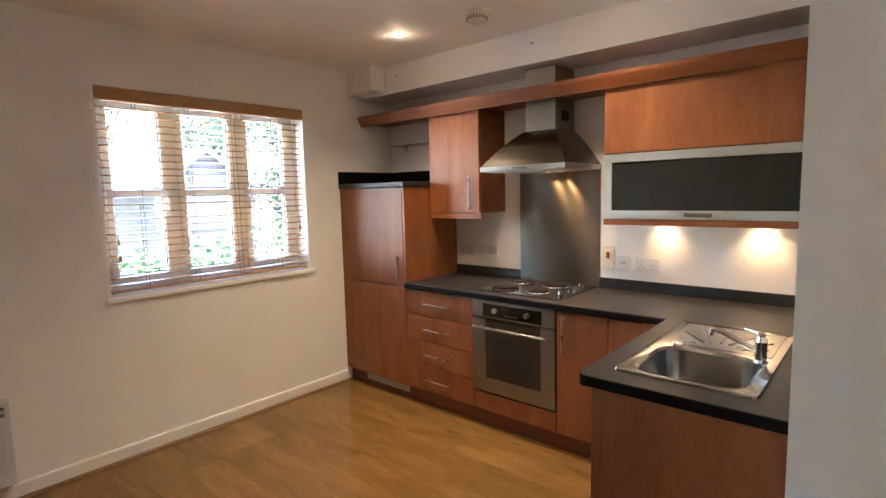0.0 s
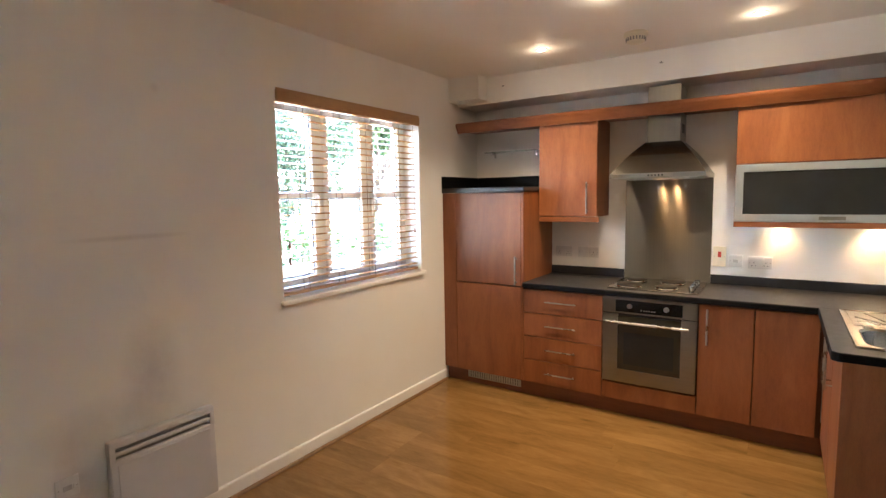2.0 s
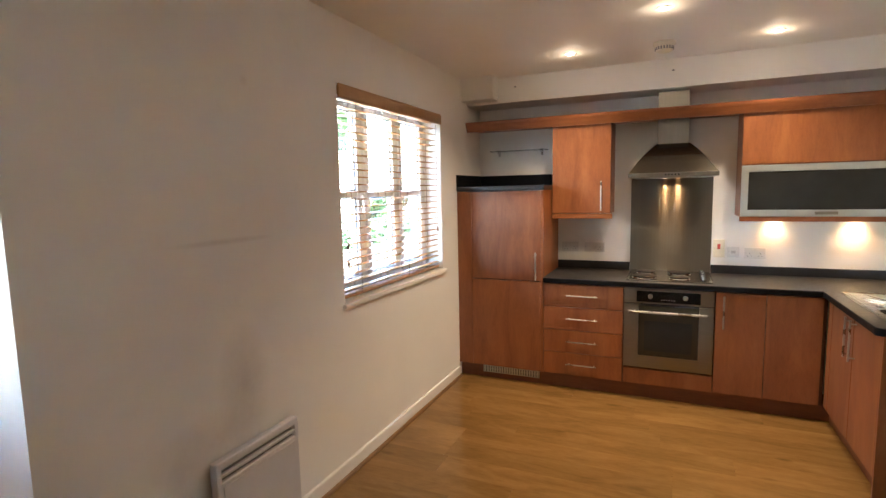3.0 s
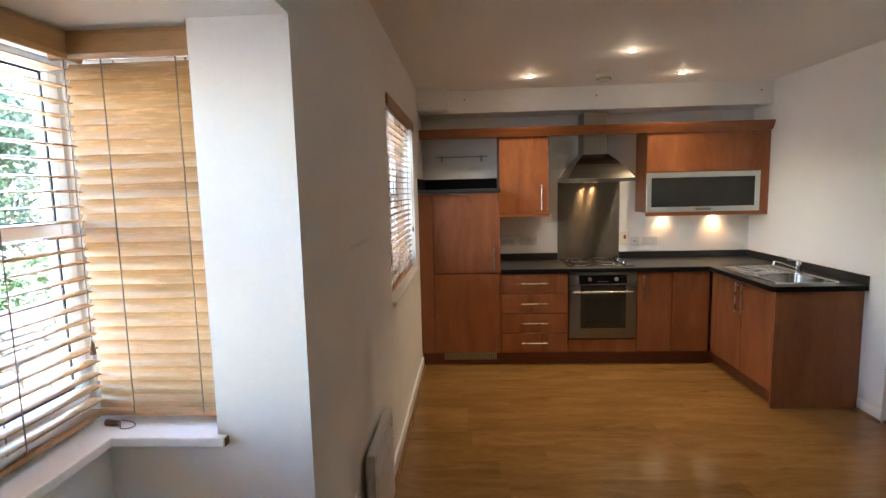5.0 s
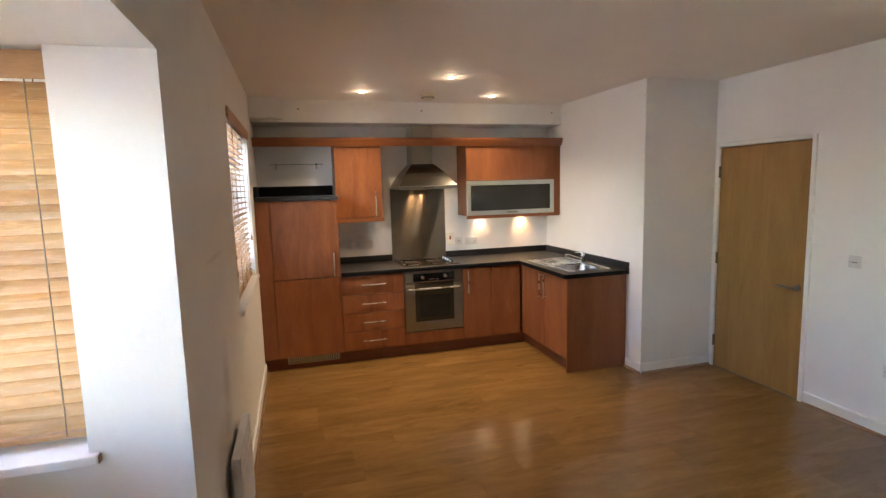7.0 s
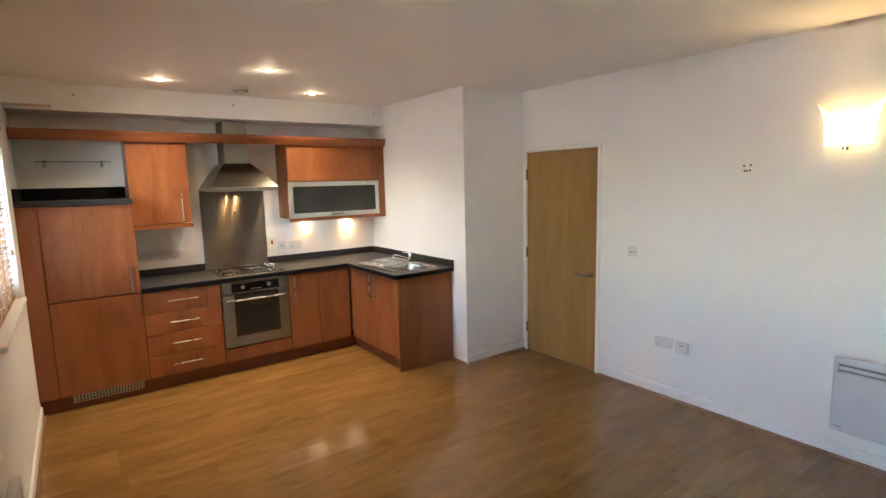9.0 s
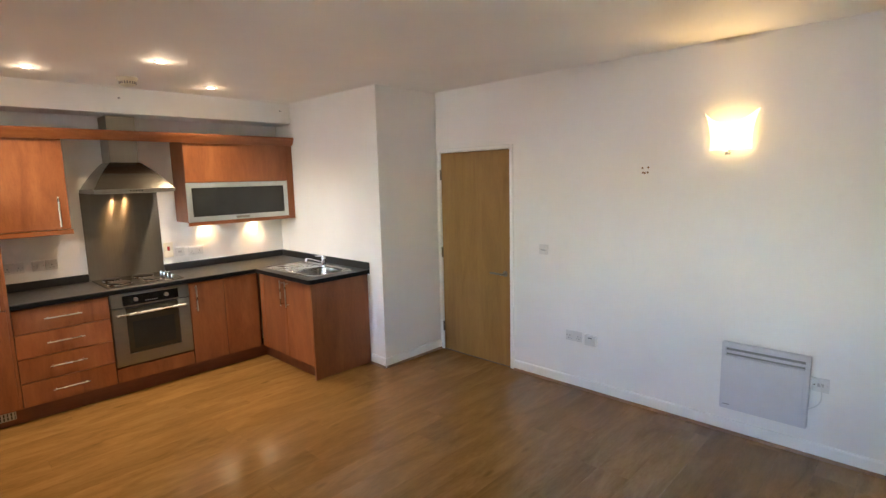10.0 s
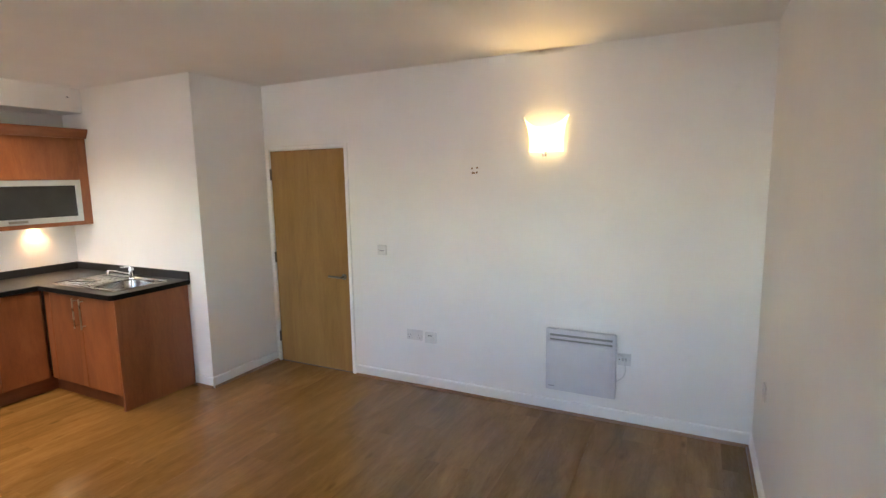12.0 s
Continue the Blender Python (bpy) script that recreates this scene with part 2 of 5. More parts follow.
# ---- building blocks ----
def slab(bm, x0, x1, y0, y1, z0, z1, r=0.0, seg=1):
    """A box in metres, with its edges rounded by r."""
    made = bmesh.ops.create_cube(bm, size=1)["verts"]
    m = Matrix.Translation(((x0 + x1) / 2, (y0 + y1) / 2, (z0 + z1) / 2)) @ Matrix.Diagonal((x1 - x0, y1 - y0, z1 - z0, 1))
    bmesh.ops.transform(bm, matrix=m, verts=made)
    if r:
        edges = list({e for v in made for e in v.link_edges})
        bmesh.ops.bevel(bm, geom=edges, offset=r, segments=seg, affect="EDGES", profile=0.6)
    return bm


def rod(bm, p, q, r, seg=14, r2=None):
    p, q = Vector(p), Vector(q)
    d = q - p
    m = Matrix.Translation((p + q) / 2) @ d.to_track_quat("Z", "Y").to_matrix().to_4x4()
    bmesh.ops.create_cone(bm, cap_ends=True, segments=seg, radius1=r, radius2=r if r2 is None else r2, depth=d.length, matrix=m)
    return bm


def box(*a, **k):
    return slab(bmesh.new(), *a, **k)


def extruded(bm, ring, axis, a, b):
    """A closed outline of (u, v) drawn out from a to b along x, y or z."""
    def at(u, v, w):
        return {"x": (w, u, v), "y": (u, w, v), "z": (u, v, w)}[axis]
    lo = [bm.verts.new(at(u, v, a)) for u, v in ring]
    hi = [bm.verts.new(at(u, v, b)) for u, v in ring]
    n = len(ring)
    for i in range(n):
        bm.faces.new((lo[i], lo[(i + 1) % n], hi[(i + 1) % n], hi[i]))
    bm.faces.new(lo[::-1]), bm.faces.new(hi)
    bmesh.ops.recalc_face_normals(bm, faces=bm.faces[:])
    return bm


def smooth(me, angle=35):
    for f in me.polygons:
        f.use_smooth = True
    me.set_sharp_from_angle(angle=radians(angle))


def root_of(ob):
    while ob.parent:
        ob = ob.parent
    return ob


def part(name, bm, material, parent, label="", soft=False):
    """One mesh, given in world coordinates, under a thing or a part."""
    bm.transform(root_of(parent).matrix_basis.inverted())
    me = bpy.data.meshes.new(name)
    bm.to_mesh(me), bm.free()
    me.materials.append(material)
    if soft:
        smooth(me)
    ob = new(name, me)
    ob.parent = parent
    return tagged(ob, label)


def piece(name, me, parent, m):
    ob = new(name, me)
    ob.parent = parent
    ob.matrix_basis = m
    return ob


def thing(name, at, label, category, group="", kind="", rz=0):
    ob = new(name)
    ob.empty_display_size = 0.1
    ob.matrix_basis = pose(*at, 0, 0, rz)
    return tagged(ob, label, category, group, kind)


def solid(name, bm, material, label="", category="", group="", kind="", soft=False):
    me = bpy.data.meshes.new(name)
    bm.to_mesh(me), bm.free()
    me.materials.append(material)
    if soft:
        smooth(me)
    return tagged(new(name, me), label, category, group, kind)


def structure(name, bm, material, label="", category=""):
    return solid(name, bm, material, label, category, kind="structure")


# ---- the room ----
X0, W, H, BACK = -0.04, 3.955, 2.57, -5.74   # side walls, ceiling, wall behind the walker
REC = 3.212                              # right side of the kitchen recess
NIB = -1.775                             # front of the projecting corner
BAY_N, BAY_S, BAY_X = -3.866, -5.50, -0.655
SILL, HEAD = 0.955, 2.125
WIN_S, WIN_N, WIN_B, WIN_T = -2.285, -0.92, 1.0, 2.215

bm = bmesh.new()
T = -0.32
slab(bm, T, X0, WIN_N, 0.12, 0, H)
slab(bm, T, X0, BAY_N, WIN_S, 0, H)
slab(bm, T, X0, WIN_S, WIN_N, 0, WIN_B - 0.03)
slab(bm, T, X0, WIN_S, WIN_N, WIN_T, H)
slab(bm, T, X0, BAY_S, BAY_N, HEAD, H)
slab(bm, T, X0, BACK - 0.12, BAY_S, 0, H)
structure("wall_west", bm, M_WALL_LEFT, "off-white painted wall with scuffs and soot marks", "wall")

bm = bmesh.new()
slab(bm, -0.92, T, BAY_N, BAY_N + 0.24, 0, SILL - 0.03)
slab(bm, -0.92, T, BAY_S - 0.24, BAY_S, 0, SILL - 0.03)
slab(bm, -0.92, BAY_X, BAY_S, BAY_N, 0, SILL - 0.03)
slab(bm, -1.0, T, BAY_S - 0.34, BAY_N + 0.34, HEAD, H)
structure("wall_bay", bm, M_WALL, "off-white painted wall under the bay window", "wall")

structure("wall_north", box(X0, REC, 0, 0.12, 0, H), M_WALL, "off-white wall behind the kitchen units", "wall")
structure("wall_nib", box(REC, W + 0.12, NIB, 0.12, 0, H), M_WALL, "off-white boxed-out wall corner beside the sink", "wall")
DOOR_N, DOOR_S, DOOR_T = -1.825, -2.675, 1.992
bm = bmesh.new()
slab(bm, W, W + 0.12, DOOR_N, NIB, 0, H)
slab(bm, W, W + 0.12, BACK - 0.12, DOOR_S, 0, H)
slab(bm, W, W + 0.12, DOOR_S, DOOR_N, DOOR_T, H)
structure("wall_east", bm, painted_wall("wall_paint_east", (0.86, 0.845, 0.815), DARK_OVER_LAMP), "white painted living room wall", "wall")
structure("wall_south", box(X0, W, BACK - 0.12, BACK, 0, H), M_WALL, "off-white painted end wall", "wall")
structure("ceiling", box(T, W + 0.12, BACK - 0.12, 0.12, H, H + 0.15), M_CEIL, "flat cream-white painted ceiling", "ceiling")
structure("bulkhead", box(X0, REC, -0.33, 0, 2.358, H), M_WALL, "white boxed bulkhead over the kitchen units", "bulkhead")
structure("duct_boxing", box(X0, 0.25, -0.475, -0.33, 2.380, H), M_WALL, "white square duct boxing in the ceiling corner", "boxing")
# unseen panel, added to stop daylight leaking round the door
structure("door_backing", box(W + 0.12, W + 0.16, DOOR_S - 0.2, DOOR_N + 0.2, 0, 2.3), M_WALL, "unseen panel added behind the door to block light", "wall")


def skirting(name, p, q, inward):
    """White board with a brown quarter bead at its foot, from p to q; inward is the side the room lies on."""
    p, q, n = Vector((*p, 0)), Vector((*q, 0)), Vector((*inward, 0))
    d = (q - p).normalized()
    def run(profile):
        bm = bmesh.new()
        a = [bm.verts.new(p + n * u + Vector((0, 0, v))) for u, v in profile]
        b = [bm.verts.new(q + n * u + Vector((0, 0, v))) for u, v in profile]
        k = len(profile)
        for i in range(k):
            bm.faces.new((a[i], a[(i + 1) % k], b[(i + 1) % k], b[i]))
        bm.faces.new(a[::-1]), bm.faces.new(b)
        bmesh.ops.recalc_face_normals(bm, faces=bm.faces[:])
        return bm
    board = structure(name, run([(0.001, 0.0), (0.016, 0.0), (0.016, 0.079), (0.013, 0.087), (0.006, 0.09), (0.001, 0.09)]), M_TRIM,
                      "white gloss skirting board with brown bead", "skirting")
    quarter = [(0.016, 0.0)] + [(0.016 + 0.017 * math.cos(a), 0.017 * math.sin(a)) for a in (0, 0.4, 0.8, 1.2, 1.57)]
    part("bead", run(quarter), M_BEAD, board, "brown wood-effect quarter bead")


skirting("baseboard_1", (X0, -0.60), (X0, BAY_N), (1, 0))
skirting("baseboard_2", (REC, -1.57), (REC, NIB - 0.016), (-1, 0))
skirting("baseboard_3", (REC, NIB), (W - 0.001, NIB), (0, -1))
skirting("baseboard_4", (W, DOOR_S - 0.045), (W, BACK), (-1, 0))
skirting("baseboard_5", (X0, BACK), (W - 0.034, BACK), (0, 1))


# ---- windows ----
def window_unit(name, m, width, z0, z1, columns, transom, label, opening=True):
    """Plastic casement window; local x along it, the room on the -y side. m puts it in place."""
    root = thing(name, (0, 0, 0), label, "window", kind="structure")
    root.matrix_basis = m
    def local(bm):
        bm.transform(m)
        return bm
    f, d = 0.055, 0.06
    bm = bmesh.new()
    slab(bm, 0, width, 0, d, z0, z0 + f, 0.004)
    slab(bm, 0, width, 0, d, z1 - f, z1, 0.004)
    slab(bm, 0, f, 0, d, z0 + f, z1 - f, 0.004)
    slab(bm, width - f, width, 0, d, z0 + f, z1 - f, 0.004)
    cell = width / columns
    for i in range(1, columns):
        slab(bm, i * cell - 0.028, i * cell + 0.028, 0, d, z0 + f, z1 - f, 0.004)
    part("window_frame", local(bm), M_UPVC, root)
    for i in range(columns):
        a = i * cell + (f if i == 0 else 0.03)
        b = (i + 1) * cell - (f if i == columns - 1 else 0.03)
        s = 0.042
        bm = bmesh.new()
        slab(bm, a, b, -0.014, 0.045, z0 + f, z0 + f + s, 0.005)
        slab(bm, a, b, -0.014, 0.045, z1 - f - s, z1 - f, 0.005)
        slab(bm, a, a + s, -0.014, 0.045, z0 + f + s, z1 - f - s, 0.005)
        slab(bm, b - s, b, -0.014, 0.045, z0 + f + s, z1 - f - s, 0.005)
        if transom:
            slab(bm, a + s, b - s, -0.010, 0.045, transom - 0.022, transom + 0.022, 0.005)
        sash = part("sash", local(bm), M_UPVC, root)
        cuts = [z0 + f + s, z1 - f - s] if not transom else [z0 + f + s, transom - 0.022, transom + 0.022, z1 - f - s]
        for lo, hi in zip(cuts[::2], cuts[1::2]):
            pane = part("pane", local(box(a + s, b - s, 0.010, 0.016, lo, hi)), M_GLASS, sash)
            pane.visible_shadow = False
            bm = bmesh.new()
            g = 0.006
            slab(bm, a + s, b - s, 0.004, 0.010, lo, lo + g)
            slab(bm, a + s, b - s, 0.004, 0.010, hi - g, hi)
            slab(bm, a + s, a + s + g, 0.004, 0.010, lo + g, hi - g)
            slab(bm, b - s - g, b - s, 0.004, 0.010, lo + g, hi - g)
            part("gasket", local(bm), M_DARK, sash, "black rubber glazing gasket")
        if opening and i != 1:
            bm = bmesh.new()
            hx = b - s / 2 if i == 0 else a + s / 2
            zc = transom or (z0 + z1) / 2
            slab(bm, hx - 0.014, hx + 0.014, -0.026, -0.014, zc - 0.05, zc + 0.02, 0.004)
            slab(bm, hx - 0.009, hx + 0.009, -0.050, -0.034, zc - 0.125, zc - 0.005, 0.006)
            slab(bm, hx - 0.009, hx + 0.009, -0.040, -0.024, zc - 0.022, zc - 0.002, 0.004)
            part("window_handle", local(bm), M_UPVC, sash, "white espagnolette handle")
    return root


# windows lie with the room on their -y side after the turn
window_unit("window_1", pose(X0 - 0.15, WIN_S, 0, 0, 0, 90), WIN_N - WIN_S, WIN_B, WIN_T, 3, 1.612,
            "white plastic casement window of six panes", True)
window_unit("window_2", pose(-0.825, BAY_S - 0.20, 0, 0, 0, 90), BAY_N - BAY_S + 0.40, SILL, HEAD, 3, 1.56,
            "white plastic front window of the bay", True)
window_unit("window_3", pose(-0.80, BAY_N + 0.17, 0), 0.50, SILL, HEAD, 1, 1.56, "white plastic side window of the bay", False)
window_unit("window_4", pose(T, BAY_S - 0.17, 0, 0, 0, 180), 0.50, SILL, HEAD, 1, 1.56, "white plastic side window of the bay", False)
bm = bmesh.new()
slab(bm, -0.90, -0.80, BAY_N + 0.15, BAY_N + 0.24, SILL, HEAD, 0.004)
slab(bm, -0.90, -0.80, BAY_S - 0.24, BAY_S - 0.15, SILL, HEAD, 0.004)
structure("bay_corner_posts", bm, M_UPVC, "white plastic corner posts of the bay", "post")
bm = bmesh.new()
slab(bm, T, X0 - 0.16, WIN_S, WIN_N, WIN_B - 0.03, WIN_B - 0.001)
structure("window_ledge", bm, M_UPVC, "white outer window ledge", "ledge")

bm = bmesh.new()
slab(bm, X0 - 0.165, X0 + 0.028, WIN_S, WIN_N, WIN_B - 0.03, WIN_B, 0.006, 2)
slab(bm, X0 + 0.002, X0 + 0.029, WIN_S - 0.028, WIN_N + 0.035, WIN_B - 0.031, WIN_B - 0.0005, 0.008, 2)
structure("window_sill_1", bm, M_TRIM, "white gloss window board under the kitchen window", "window sill")
bm = bmesh.new()
slab(bm, -0.84, BAY_X + 0.028, BAY_S - 0.20, BAY_N + 0.20, SILL - 0.03, SILL, 0.005, 2)
slab(bm, BAY_X + 0.020, T - 0.001, BAY_N - 0.028, BAY_N + 0.20, SILL - 0.0297, SILL - 0.0003, 0.005, 2)
slab(bm, T - 0.012, T + 0.030, BAY_N - 0.0275, BAY_N - 0.001, SILL - 0.0294, SILL - 0.0006, 0.005, 2)
slab(bm, BAY_X + 0.020, T - 0.001, BAY_S - 0.20, BAY_S + 0.028, SILL - 0.0297, SILL - 0.0003, 0.005, 2)
slab(bm, T - 0.012, T + 0.030, BAY_S + 0.001, BAY_S + 0.0275, SILL - 0.0294, SILL - 0.0006, 0.005, 2)
structure("window_sill_2", bm, M_TRIM, "white gloss window board round the bay", "window sill")

structure("sill_end", box(T + 0.0302, T + 0.0345, BAY_N - 0.026, BAY_N - 0.002, SILL - 0.028, SILL - 0.002, 0.002), M_BEAD, "bare wood end of the bay window board", "sill end")


def blind(name, m, width, top, bottom, tilt, label):
    """Wooden venetian blind; local x along it, the room on the -y side, slats centred on y = 0."""
    root = thing(name, (0, 0, 0), label, "venetian blind", "wooden venetian blinds")
    root.matrix_basis = m
    def local(bm):
        bm.transform(m)
        return bm
    bm = bmesh.new()
    prof = [(-0.062, 0), (-0.056, -0.002), (-0.054, 0.012), (-0.050, 0.016), (-0.050, 0.060), (-0.054, 0.064), (-0.056, 0.073), (-0.062, 0.075), (-0.066, 0.062), (-0.066, 0.012)]
    extruded(bm, [(u, top - 0.075 + v) for u, v in prof], "x", 0.002, width - 0.002)
    part("valance", local(bm), M_VALANCE, root, "stained wooden valance board")
    part("headrail", local(box(0.008, width - 0.008, -0.028, 0.028, top - 0.058, top - 0.008, 0.003)), M_UPVC, root)
    pitch = 0.0435
    n = int((top - 0.075 - bottom - 0.03) / pitch) + 1
    me = bpy.data.meshes.new("slat")
    bm = bmesh.new()
    up = [(-0.025, 0.0), (-0.013, 0.0036), (0, 0.0050), (0.013, 0.0036), (0.025, 0.0)]
    extruded(bm, [(u, v + 0.0014) for u, v in up] + [(u, v - 0.0014) for u, v in reversed(up)], "x", 0.006, width - 0.006)
    bm.to_mesh(me), bm.free()
    me.materials.append(M_BLIND)
    smooth(me, 40)
    rng = random.Random(len(name) + int(width * 100))
    for i in range(n):
        z = bottom + 0.045 + i * pitch
        piece("slat", me, root, pose(0, 0, z, tilt + rng.uniform(-2.0, 2.0), rng.uniform(-0.15, 0.15), 0))
    part("bottom_rail", local(box(0.004, width - 0.004, -0.026, 0.026, bottom, bottom + 0.018, 0.005, 2)), M_VALANCE, root)
    for i in range(2 if width < 0.8 else 4):
        k = 2 if width < 0.8 else 4
        x = (0.16 + 0.68 * i / 3 if k == 4 else 0.30 + 0.52 * i) * width
        bm = bmesh.new()
        for y in (-0.027, 0.027):
            rod(bm, (x, y, bottom + 0.01), (x, y, top - 0.06), 0.0019, 6)
        part("ladder_cord", local(bm), M_CORD, root, "thin tan ladder cord")
    return root


def pull_cord(name, p, q, label, toggles):
    root = thing(name, q, label, "blind cord", "blind pull cords")
    bm = bmesh.new()
    rod(bm, p, q, 0.0013, 6)
    part("cord", bm, M_CORD, root)
    for z in toggles:
        bm = bmesh.new()
        c = Vector((q[0], q[1], z))
        rod(bm, c - Vector((0, 0, 0.022)), c + Vector((0, 0, 0.004)), 0.009, 10, 0.0075)
        rod(bm, c + Vector((0, 0, 0.004)), c + Vector((0, 0, 0.02)), 0.0075, 10, 0.003)
        part("toggle", bm, M_BEAD, root, "turned wooden cord toggle", True)


blind("kitchen_blind", pose(X0 - 0.052, WIN_S + 0.004, 0, 0, 0, 90), WIN_N - WIN_S - 0.008, WIN_T - 0.003, WIN_B + 0.012, 0,
      "tan wooden venetian blind with open slats in the kitchen window")
blind("bay_front_blind", pose(-0.752, BAY_S - 0.10, 0, 0, 0, 90), BAY_N - BAY_S + 0.195, HEAD - 0.008, SILL + 0.02, 0,
      "tan wooden venetian blind with open slats across the bay")
blind("bay_side_blind", pose(-0.747, BAY_N + 0.10, 0), 0.425, HEAD - 0.008, SILL + 0.02, 70,
      "tan wooden venetian blind with slats tilted shut")
blind("bay_side_blind", pose(T - 0.001, BAY_S - 0.10, 0, 0, 0, 180), 0.425, HEAD - 0.008, SILL + 0.02, 70,
      "tan wooden venetian blind with slats tilted shut")


# ---- the kitchen units ----
FRONT = -0.60            # face of the doors
TOP = 0.912              # worktop
G = 0.0024               # half a gap between doors


def bar_handle(parent, p, q, off, r=0.006, label="brushed steel bar handle"):
    """A bar from p to q, standing off its door by the vector off."""
    p, q, o = Vector(p), Vector(q), Vector(off)
    bm = bmesh.new()
    rod(bm, p + o, q + o, r, 12)
    for k in (0.09, 0.91):
        c = p.lerp(q, k)
        rod(bm, c, c + o, r * 0.75, 10)
    return part("handle", bm, M_NICKEL, parent, label, True)


def board(x0, x1, z0, z1, y=FRONT, t=0.019):
    return box(x0 + G, x1 - G, y, y + t, z0 + G, z1 - G, r=0.0022, seg=2)


# tall fridge housing
fridge = thing("tall_fridge_unit", (0.35, -0.3, 0), "tall cherry-wood built-in fridge freezer housing with two doors", "cabinet", "kitchen units")
bm = bmesh.new()
slab(bm, 0.682, 0.703, FRONT + 0.003, -0.001, 0.12, 1.612, 0.001)
slab(bm, X0 + 0.001, 0.088, FRONT + 0.004, FRONT + 0.03, 0.12, 1.612, 0.001)
part("side_panel", bm, M_CHERRY, fridge)
part("body", box(X0 + 0.02, 0.682, FRONT + 0.031, -0.002, 0.12, 1.611), M_CARCASS, fridge)
d = part("upper_door", board(0.089, 0.684, 0.877, 1.612), M_CHERRY, fridge)
bar_handle(d, (0.645, FRONT, 0.888), (0.645, FRONT, 1.112), (0, -0.032, 0))
part("lower_door", board(0.089, 0.684, 0.118, 0.873), M_CHERRY, fridge)

vent = thing("plinth_vent", (0.42, -0.55, 0.07), "grey slotted ventilation grille in the fridge plinth", "vent grille")
bm = bmesh.new()
slab(bm, 0.168, 0.660, -0.556, -0.549, 0.045, 0.050, 0.001)
slab(bm, 0.168, 0.660, -0.556, -0.549, 0.100, 0.105, 0.001)
slab(bm, 0.168, 0.174, -0.556, -0.549, 0.050, 0.100, 0.001)
slab(bm, 0.654, 0.660, -0.556, -0.549, 0.050, 0.100, 0.001)
slab(bm, 0.174, 0.654, -0.555, -0.550, 0.073, 0.077)
part("frame", bm, M_ALU, vent)
part("backing", box(0.172, 0.656, -0.5505, -0.5485, 0.048, 0.102), M_DARK, vent)
me = bpy.data.meshes.new("slat")
bm = box(-0.006, 0.006, -0.003, 0.003, 0.05, 0.10)
bm.to_mesh(me), bm.free()
me.materials.append(M_ALU)
for i in range(22):
    piece("slat", me, vent, Matrix.Translation((0.185 + i * 0.0218 - 0.42, -0.5525 + 0.55, -0.07)))

# black worktop and upstand on the tall unit
cap = thing("fridge_worktop", (0.35, -0.3, 1.613), "black laminate worktop on the tall fridge unit", "worktop")
part("slab", box(X0 + 0.001, 0.712, FRONT - 0.012, -0.001, 1.613, 1.651, 0.006, seg=2), M_TOP, cap)
part("rear_upstand", box(X0 + 0.016, 0.710, -0.016, -0.001, 1.651, 1.752, 0.002), M_TOP_EDGE, cap)
part("side_upstand", box(X0 + 0.001, X0 + 0.016, FRONT - 0.010, -0.001, 1.651, 1.752, 0.002), M_TOP_EDGE, cap)

# drawers
drawers = thing("drawer_unit", (1.01, -0.3, 0), "cherry-wood base unit with four drawers and bar handles", "drawers", "kitchen units")
part("body", box(0.705, 1.318, FRONT + 0.02, -0.02, 0.12, 0.870), M_CARCASS, drawers)
for lo, hi in ((0.120, 0.306), (0.306, 0.492), (0.492, 0.679), (0.679, 0.866)):
    d = part("drawer_front", board(0.704, 1.318, lo, hi), M_CHERRY, drawers)
    bar_handle(d, (0.890, FRONT, (lo + hi) / 2 + 0.004), (1.128, FRONT, (lo + hi) / 2 + 0.004), (0, -0.030, 0), 0.005)

# oven housing and oven
housing = thing("oven_housing", (1.63, -0.3, 0), "cherry-wood housing round the built-in oven", "cabinet", "kitchen units")
part("body", box(1.319, 1.937, -0.55, -0.02, 0.12, 0.870), M_CARCASS, housing)
part("lower_panel", board(1.319, 1.937, 0.120, 0.246), M_CHERRY, housing)
oven = thing("built_in_oven", (1.63, -0.58, 0.25), "stainless steel built-in electric oven with black glass door", "oven")
OX0, OX1 = 1.324, 1.932
part("body", box(OX0 + 0.01, OX1 - 0.01, FRONT + 0.012, -0.552, 0.256, 0.866), M_DARK, oven)
fas = part("control_panel", box(OX0, OX1, FRONT - 0.006, FRONT + 0.014, 0.752, 0.866, 0.003, seg=2), M_OVEN_STEEL, oven)
part("display_panel", box(1.412, 1.844, FRONT - 0.0085, FRONT - 0.0055, 0.764, 0.846, 0.001), M_BLACK, fas, "black glass control strip")
for x in (1.508, 1.745):
    bm = bmesh.new()
    rod(bm, (x, FRONT - 0.008, 0.808), (x, FRONT - 0.030, 0.808), 0.017, 24, 0.0155)
    slab(bm, x - 0.004, x + 0.004, FRONT - 0.033, FRONT - 0.028, 0.793, 0.823, 0.001)
    part("knob", bm, M_NICKEL, fas, "round steel oven knob", True)
for i in range(6):
    bm = bmesh.new()
    rod(bm, (1.585 + i * 0.017, FRONT - 0.008, 0.784), (1.585 + i * 0.017, FRONT - 0.012, 0.784), 0.0042, 10)
    part("button", bm, M_NICKEL, fas, "", True)
bm = bmesh.new()
slab(bm, OX0, 1.428, FRONT - 0.008, FRONT + 0.014, 0.256, 0.744, 0.003, 2)
slab(bm, 1.836, OX1, FRONT - 0.008, FRONT + 0.014, 0.256, 0.744, 0.003, 2)
slab(bm, 1.426, 1.838, FRONT - 0.008, FRONT + 0.014, 0.256, 0.352, 0.003, 2)
leaf = part("oven_door", bm, M_OVEN_STEEL, oven)
